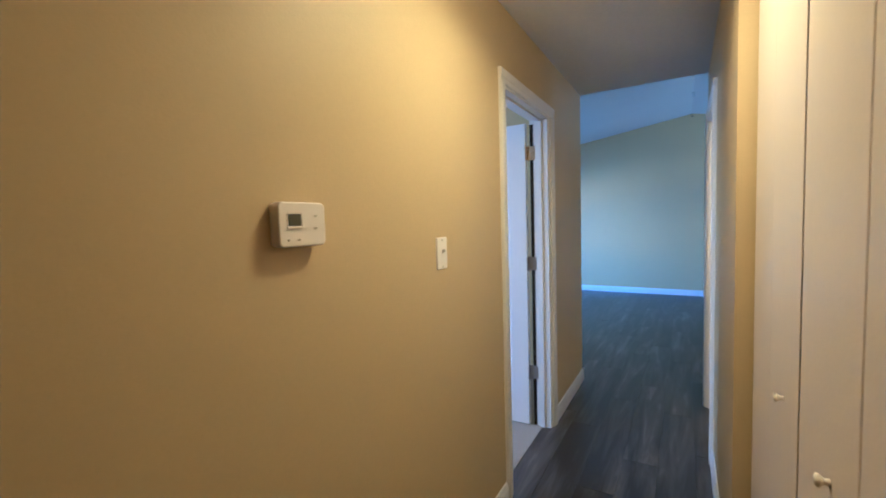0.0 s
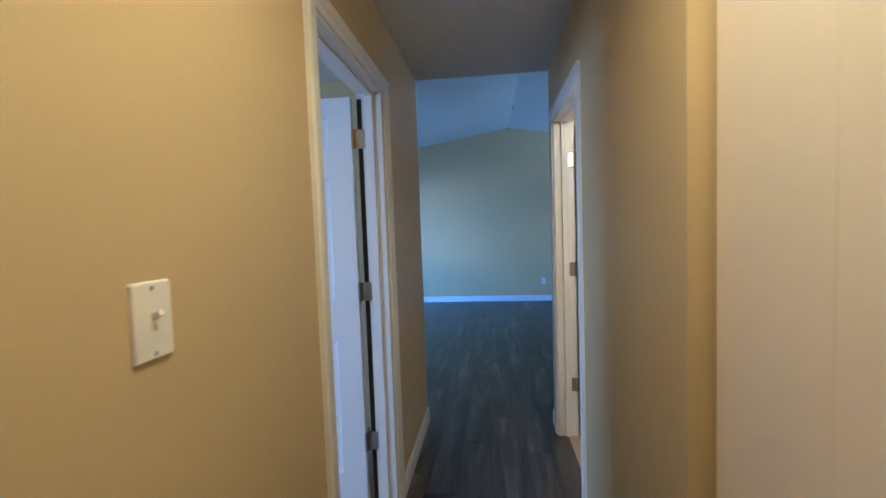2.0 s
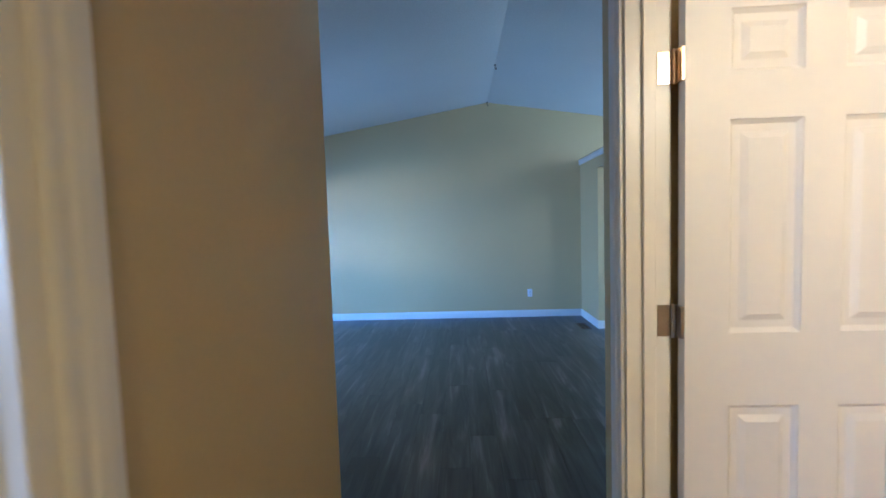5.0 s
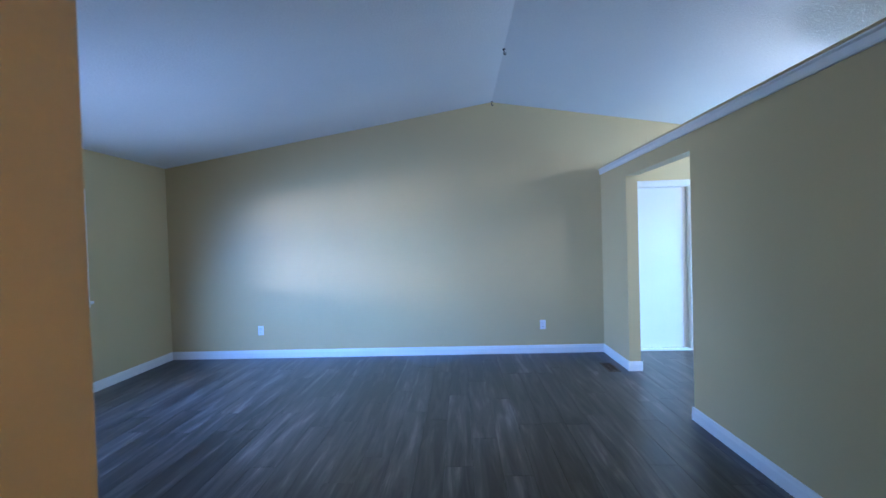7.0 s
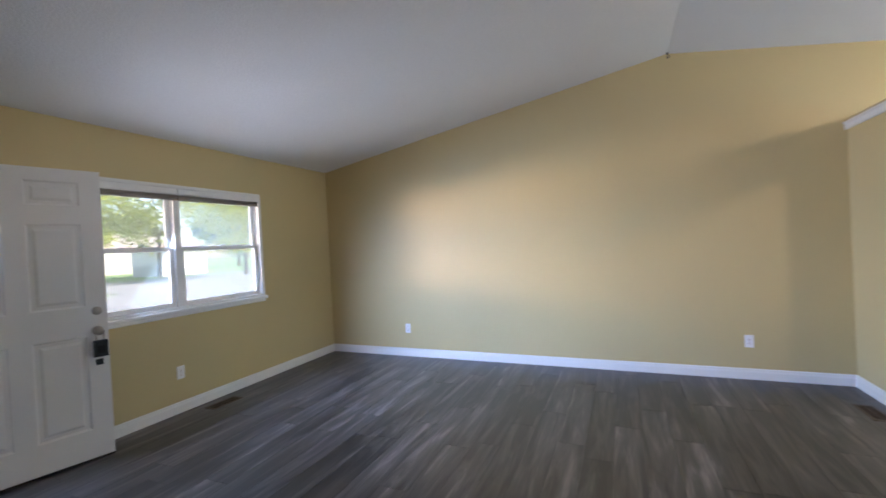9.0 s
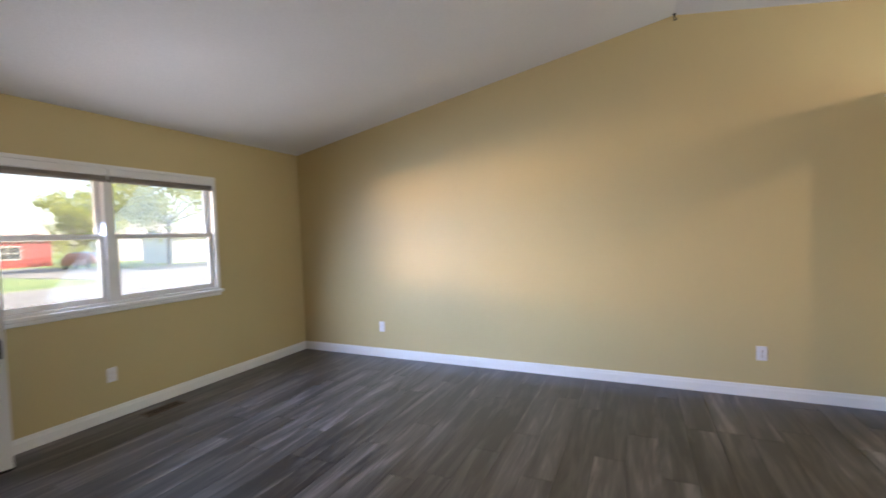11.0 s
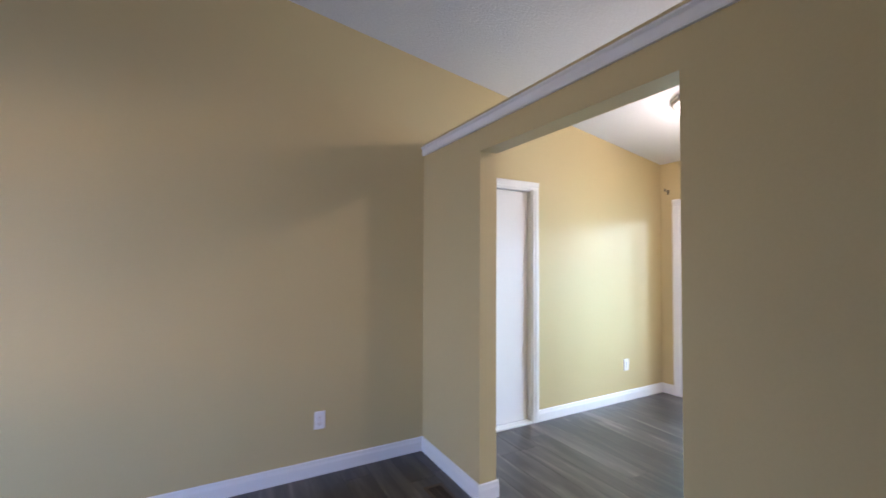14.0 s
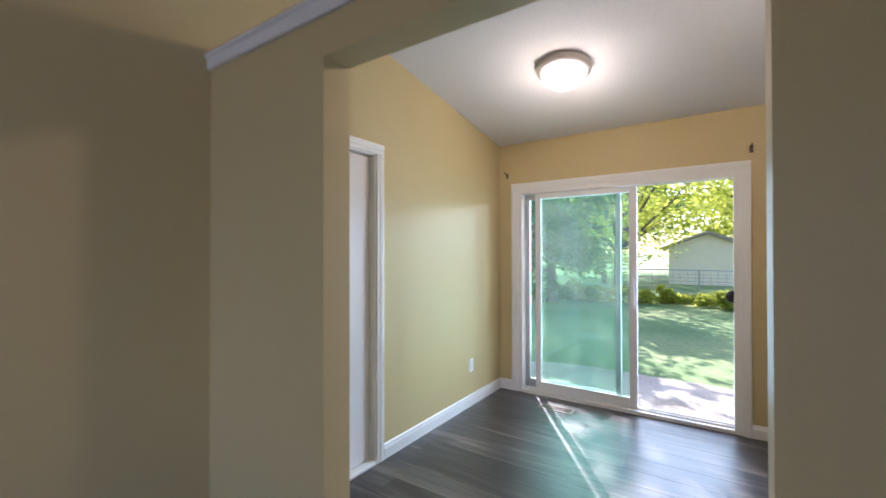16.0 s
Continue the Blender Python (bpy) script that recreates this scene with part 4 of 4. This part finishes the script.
# added largely out of view, to thin the sun falling on the dining floor
tree(12.6, 12.9, 8, 3.4, 11.5, 0.24, 2000, 0.13, LEAF_LIGHT, "tall airy tree added in the path of the sun to thin it at the patio door", low=0.45)
# rear garden: trees from the dark-leaved one near the house to those with sunlight in their leaf colour behind the
# fence
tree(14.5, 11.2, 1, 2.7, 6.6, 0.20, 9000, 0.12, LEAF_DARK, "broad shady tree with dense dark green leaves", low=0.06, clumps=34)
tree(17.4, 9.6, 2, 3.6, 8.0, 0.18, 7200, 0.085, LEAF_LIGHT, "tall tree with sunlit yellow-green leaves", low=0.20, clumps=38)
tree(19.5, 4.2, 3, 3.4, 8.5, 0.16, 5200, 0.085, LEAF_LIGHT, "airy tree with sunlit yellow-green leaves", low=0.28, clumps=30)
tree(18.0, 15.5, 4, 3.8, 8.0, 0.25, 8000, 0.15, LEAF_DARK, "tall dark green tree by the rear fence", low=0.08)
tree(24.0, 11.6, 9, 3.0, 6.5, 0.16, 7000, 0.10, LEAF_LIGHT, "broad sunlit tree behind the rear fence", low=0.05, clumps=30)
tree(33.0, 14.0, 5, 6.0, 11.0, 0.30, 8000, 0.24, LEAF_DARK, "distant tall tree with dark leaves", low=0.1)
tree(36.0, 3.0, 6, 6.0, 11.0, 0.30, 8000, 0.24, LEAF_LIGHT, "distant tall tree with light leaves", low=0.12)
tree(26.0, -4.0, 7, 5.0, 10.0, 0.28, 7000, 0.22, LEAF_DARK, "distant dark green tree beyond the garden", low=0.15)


def bush(x, y, seed, r, h, mat, label):
    ob = thing("bush", pose(x, y, GZ), label, "bush")
    me, _ = crown_mesh(seed, r, h, 1300, 0.075 * max(1.0, r), 20, 0.0)
    me.materials.append(mat)
    cr = new("foliage", me)
    cr.parent = ob
    part("stem", lathe([(0.03, -0.1), (0.02, h * 0.3), (0, h * 0.5)], 8), BARK, ob)
    return ob


rng = random.Random(5)
for k in range(14):
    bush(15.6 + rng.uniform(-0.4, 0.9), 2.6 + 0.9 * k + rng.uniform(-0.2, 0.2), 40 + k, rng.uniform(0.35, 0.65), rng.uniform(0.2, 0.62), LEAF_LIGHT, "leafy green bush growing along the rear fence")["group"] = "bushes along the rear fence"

fence = thing("wire_fence", pose(18.4, 0, GZ), "low galvanised wire fence along the rear garden", "fence")
post = part("post", lathe([(0.03, -0.2), (0.03, 1.07), (0.0, 1.11)], 10), WIRE, fence, at=pose(0, -14, 0))
for k in range(1, 17):
    shared(post, fence, pose(0, -14 + 3 * k, 0))
part("top_rail", boxes((-0.02, 0.02, -14, 34, 1.02, 1.06)), WIRE, fence)
part("mesh", boxes(*[(-0.004, 0.004, -14, 34, 0.1 + 0.13 * k, 0.112 + 0.13 * k) for k in range(7)], *[(-0.004, 0.004, -14 + 0.24 * k, -13.99 + 0.24 * k, 0.05, 1.02) for k in range(200)]), WIRE, fence)


def house(name, x, y, turn, w, d, h, roof_h, wall_mat, roof_mat, label, windows=(), doors=(), over=0.35):
    """A one-storey gabled house: ridge along local x, front face at local y = -d/2."""
    ob = thing(name, pose(x, y, GZ, 0, 0, turn), label, "house")
    bm = bmesh.new()
    pts = [(-d / 2, 0), (d / 2, 0), (d / 2, h), (0, h + roof_h), (-d / 2, h)]
    ends = [[bm.verts.new((sx * w / 2, py, pz)) for py, pz in pts] for sx in (-1, 1)]
    for k in range(5):
        bm.faces.new((ends[0][k], ends[0][(k + 1) % 5], ends[1][(k + 1) % 5], ends[1][k]))
    bm.faces.new(ends[0])
    bm.faces.new(ends[1])
    bmesh.ops.recalc_face_normals(bm, faces=bm.faces[:])
    part("wall", bm, wall_mat, ob)
    bm = bmesh.new()
    rise = roof_h / (d / 2)
    for s in (-1, 1):
        q = [(-w / 2 - over, 0, h + roof_h + 0.02), (w / 2 + over, 0, h + roof_h + 0.02), (w / 2 + over, s * (d / 2 + over), h - over * rise + 0.02), (-w / 2 - over, s * (d / 2 + over), h - over * rise + 0.02)]
        lo = [bm.verts.new(p) for p in q]
        up = [bm.verts.new((p[0], p[1], p[2] + 0.14)) for p in q]
        bm.faces.new(lo)
        bm.faces.new(up)
        for k in range(4):
            bm.faces.new((lo[k], lo[(k + 1) % 4], up[(k + 1) % 4], up[k]))
    bmesh.ops.recalc_face_normals(bm, faces=bm.faces[:])
    part("roof", bm, roof_mat, ob)
    for k in range(int(h / 0.2)):
        part("siding_board", boxes((-w / 2, w / 2, -d / 2 - 0.018, -d / 2 - 0.002, k * 0.2, k * 0.2 + 0.188)), wall_mat, ob)
    for cx, cz, ww, hh in windows:
        wd = part("window", boxes((cx - ww / 2 - 0.07, cx + ww / 2 + 0.07, -d / 2 - 0.05, -d / 2 - 0.004, cz - hh / 2 - 0.07, cz + hh / 2 + 0.07)), TRIM, ob)
        part("pane", boxes((cx - ww / 2, cx + ww / 2, -d / 2 - 0.06, -d / 2 - 0.045, cz - hh / 2, cz + hh / 2)), WINDARK, wd)
        part("glazing_bar", boxes((cx - 0.02, cx + 0.02, -d / 2 - 0.068, -d / 2 - 0.058, cz - hh / 2, cz + hh / 2), (cx - ww / 2, cx + ww / 2, -d / 2 - 0.068, -d / 2 - 0.058, cz - 0.02, cz + 0.02)), TRIM, wd)
    for cx, ww, hh, mat in doors:
        part("door", boxes((cx - ww / 2, cx + ww / 2, -d / 2 - 0.05, -d / 2 - 0.004, 0, hh)), mat, ob)
    return ob


# stands nearer and smaller than a house, sized to fit the camera's view
house("neighbour_house", 29.0, 6.9, 0, 7.0, 3.5, 1.95, 0.70, SIDING, ROOF, "cream gabled house behind the rear fence, drawn small to fit the view", windows=((-2.2, 1.3, 1.0, 0.8), (1.5, 1.3, 1.0, 0.8)))
house("red_house", -64.5, 22.4, 90, 10.4, 8.0, 3.0, 2.4, REDPAINT, ROOF, "red one-storey house with a pale roof across the street", windows=((1.6, 1.6, 2.0, 1.3),), doors=((-1.6, 2.6, 2.2, WHITESIDE),))
house("grey_house", -66.0, 39.0, 90, 9.0, 8.0, 3.3, 2.2, GREYSIDE, ROOF, "pale grey one-storey house across the street")
house("white_garage", -45.2, 32.6, 90, 4.8, 5.0, 2.6, 0.7, WHITESIDE, ROOF, "white detached garage across the street", doors=((0, 4.2, 2.2, TRIM),))


def car(x, y, turn, mat, label):
    ob = thing("parked_car", pose(x, y, GZ + 0.012, 0, 0, turn), label, "car")
    side = [(-2.2, 0.35), (2.2, 0.35), (2.22, 0.72), (1.3, 0.90), (0.65, 1.38), (-1.1, 1.42), (-1.9, 0.98), (-2.22, 0.85)]
    bm = bmesh.new()
    ends = [[bm.verts.new((px, s * (0.85 if pz < 1.0 else 0.66), pz)) for px, pz in side] for s in (-1, 1)]
    n = len(side)
    for k in range(n):
        bm.faces.new((ends[0][k], ends[0][(k + 1) % n], ends[1][(k + 1) % n], ends[1][k]))
    bm.faces.new(ends[0])
    bm.faces.new(ends[1])
    bmesh.ops.recalc_face_normals(bm, faces=bm.faces[:])
    bmesh.ops.bevel(bm, geom=bm.edges[:], offset=0.06, segments=2, profile=0.6, affect="EDGES")
    part("body", bm, mat, ob, smooth=True)
    for s in (-1, 1):
        bm = bmesh.new()
        q = [(1.12, 0.93), (0.60, 1.32), (-1.02, 1.35), (-1.62, 1.00)]
        f = [bm.verts.new((px, s * (0.845 - 0.19 * (pz - 0.9) / 0.5), pz)) for px, pz in q]
        g = [bm.verts.new((v.co.x, v.co.y + s * 0.012, v.co.z)) for v in f]
        bm.faces.new(f)
        bm.faces.new(g)
        for k in range(4):
            bm.faces.new((f[k], f[(k + 1) % 4], g[(k + 1) % 4], g[k]))
        bmesh.ops.recalc_face_normals(bm, faces=bm.faces[:])
        part("side_window", bm, WINDARK, ob)
        for px in (-1.35, 1.35):
            w = part("wheel", lathe([(0.18, -0.1), (0.30, -0.1), (0.33, -0.06), (0.33, 0.06), (0.30, 0.1), (0.18, 0.1)], 20), TYRE, ob, smooth=True, at=pose(px, s * 0.80, 0.33, 90))
            part("rim", lathe([(0, -0.09), (0.19, -0.09), (0.19, 0.09), (0, 0.09)], 16), SILVER, w)
    return ob


car(-46.5, 24.3, 142, CARPAINT, "rust-orange car parked across the street")
car(-53.5, 27.6, 128, CARBLUE, "blue car parked before the far house")
tree(-66.0, 33.0, 21, 4.6, 9.0, 0.28, 7000, 0.22, LEAF_LIGHT, "tall light green tree behind the street's houses", low=0.15)
tree(-40.0, 28.2, 22, 5.4, 11.0, 0.2, 8500, 0.18, LEAF_LIGHT, "spreading sunlit street tree", low=0.32)
tree(-31.0, 30.0, 25, 4.6, 9.5, 0.2, 8000, 0.16, LEAF_LIGHT, "broad sunlit tree at the corner of the side street", low=0.26, clumps=34)
tree(-58.0, 52.0, 23, 5.5, 11.0, 0.3, 7000, 0.26, LEAF_DARK, "tall dark tree behind the grey house", low=0.2)
tree(-76.0, 21.0, 24, 6.0, 12.0, 0.3, 7000, 0.28, LEAF_LIGHT, "tall light tree behind the red house", low=0.2)
bush(-57.5, 28.6, 32, 1.6, 2.6, LEAF_LIGHT, "light green shrub beside the parked cars")

# ---- floor planks ----
floor = structure("floor", boxes((LEFT, RIGHT, BACK, FAR, -0.05, -0.004)), SUBFLOOR, "dark grey-brown vinyl plank floor", "floor")
PW, PL = 0.182, 1.22


def plank_mesh(w, l):
    c, d = 0.0009, 0.0007
    bm = bmesh.new()
    lo = [bm.verts.new(p) for p in ((0.0004, 0.0004, -d - 0.0015), (w - 0.0004, 0.0004, -d - 0.0015), (w - 0.0004, l - 0.0004, -d - 0.0015), (0.0004, l - 0.0004, -d - 0.0015))]
    hi = [bm.verts.new(p) for p in ((c, c, 0), (w - c, c, 0), (w - c, l - c, 0), (c, l - c, 0))]
    bm.faces.new(hi)
    for k in range(4):
        bm.faces.new((lo[k], lo[(k + 1) % 4], hi[(k + 1) % 4], hi[k]))
    bmesh.ops.recalc_face_normals(bm, faces=bm.faces[:])
    me = bpy.data.meshes.new("plank")
    bm.to_mesh(me)
    bm.free()
    me.materials.append(FLOOR)
    return me


rng = random.Random(7)
cache = {}
row = 0
x = LEFT
while x < RIGHT - 0.01:
    w = min(PW, RIGHT - x)
    mid = x + w / 2
    start = BACK if HALL_L - 0.16 < mid < HALL_R + 0.16 else (KITCHEN_END if mid > PART1 - 0.1 else NEAR - 0.12)
    if start == KITCHEN_END:
        start = 2.6
    y = start
    first = rng.uniform(0.25, 1.0) * PL
    while y < FAR - 0.01:
        l = min(first if y == start else PL, FAR - y)
        key = (round(w, 3), round(l, 3))
        if key not in cache:
            cache[key] = plank_mesh(*key)
        o = new("plank", cache[key])
        o.parent = floor
        o.matrix_basis = pose(x, y, 0)
        y += l
    x += w
part("far_planks", boxes(*[(PART1 + k * PW + 0.001, min(PART1 + (k + 1) * PW, RIGHT) - 0.001, KITCHEN_END, 2.6, -0.003, 0.0) for k in range(16)]), FLOOR, floor)["kind"] = "stuff"
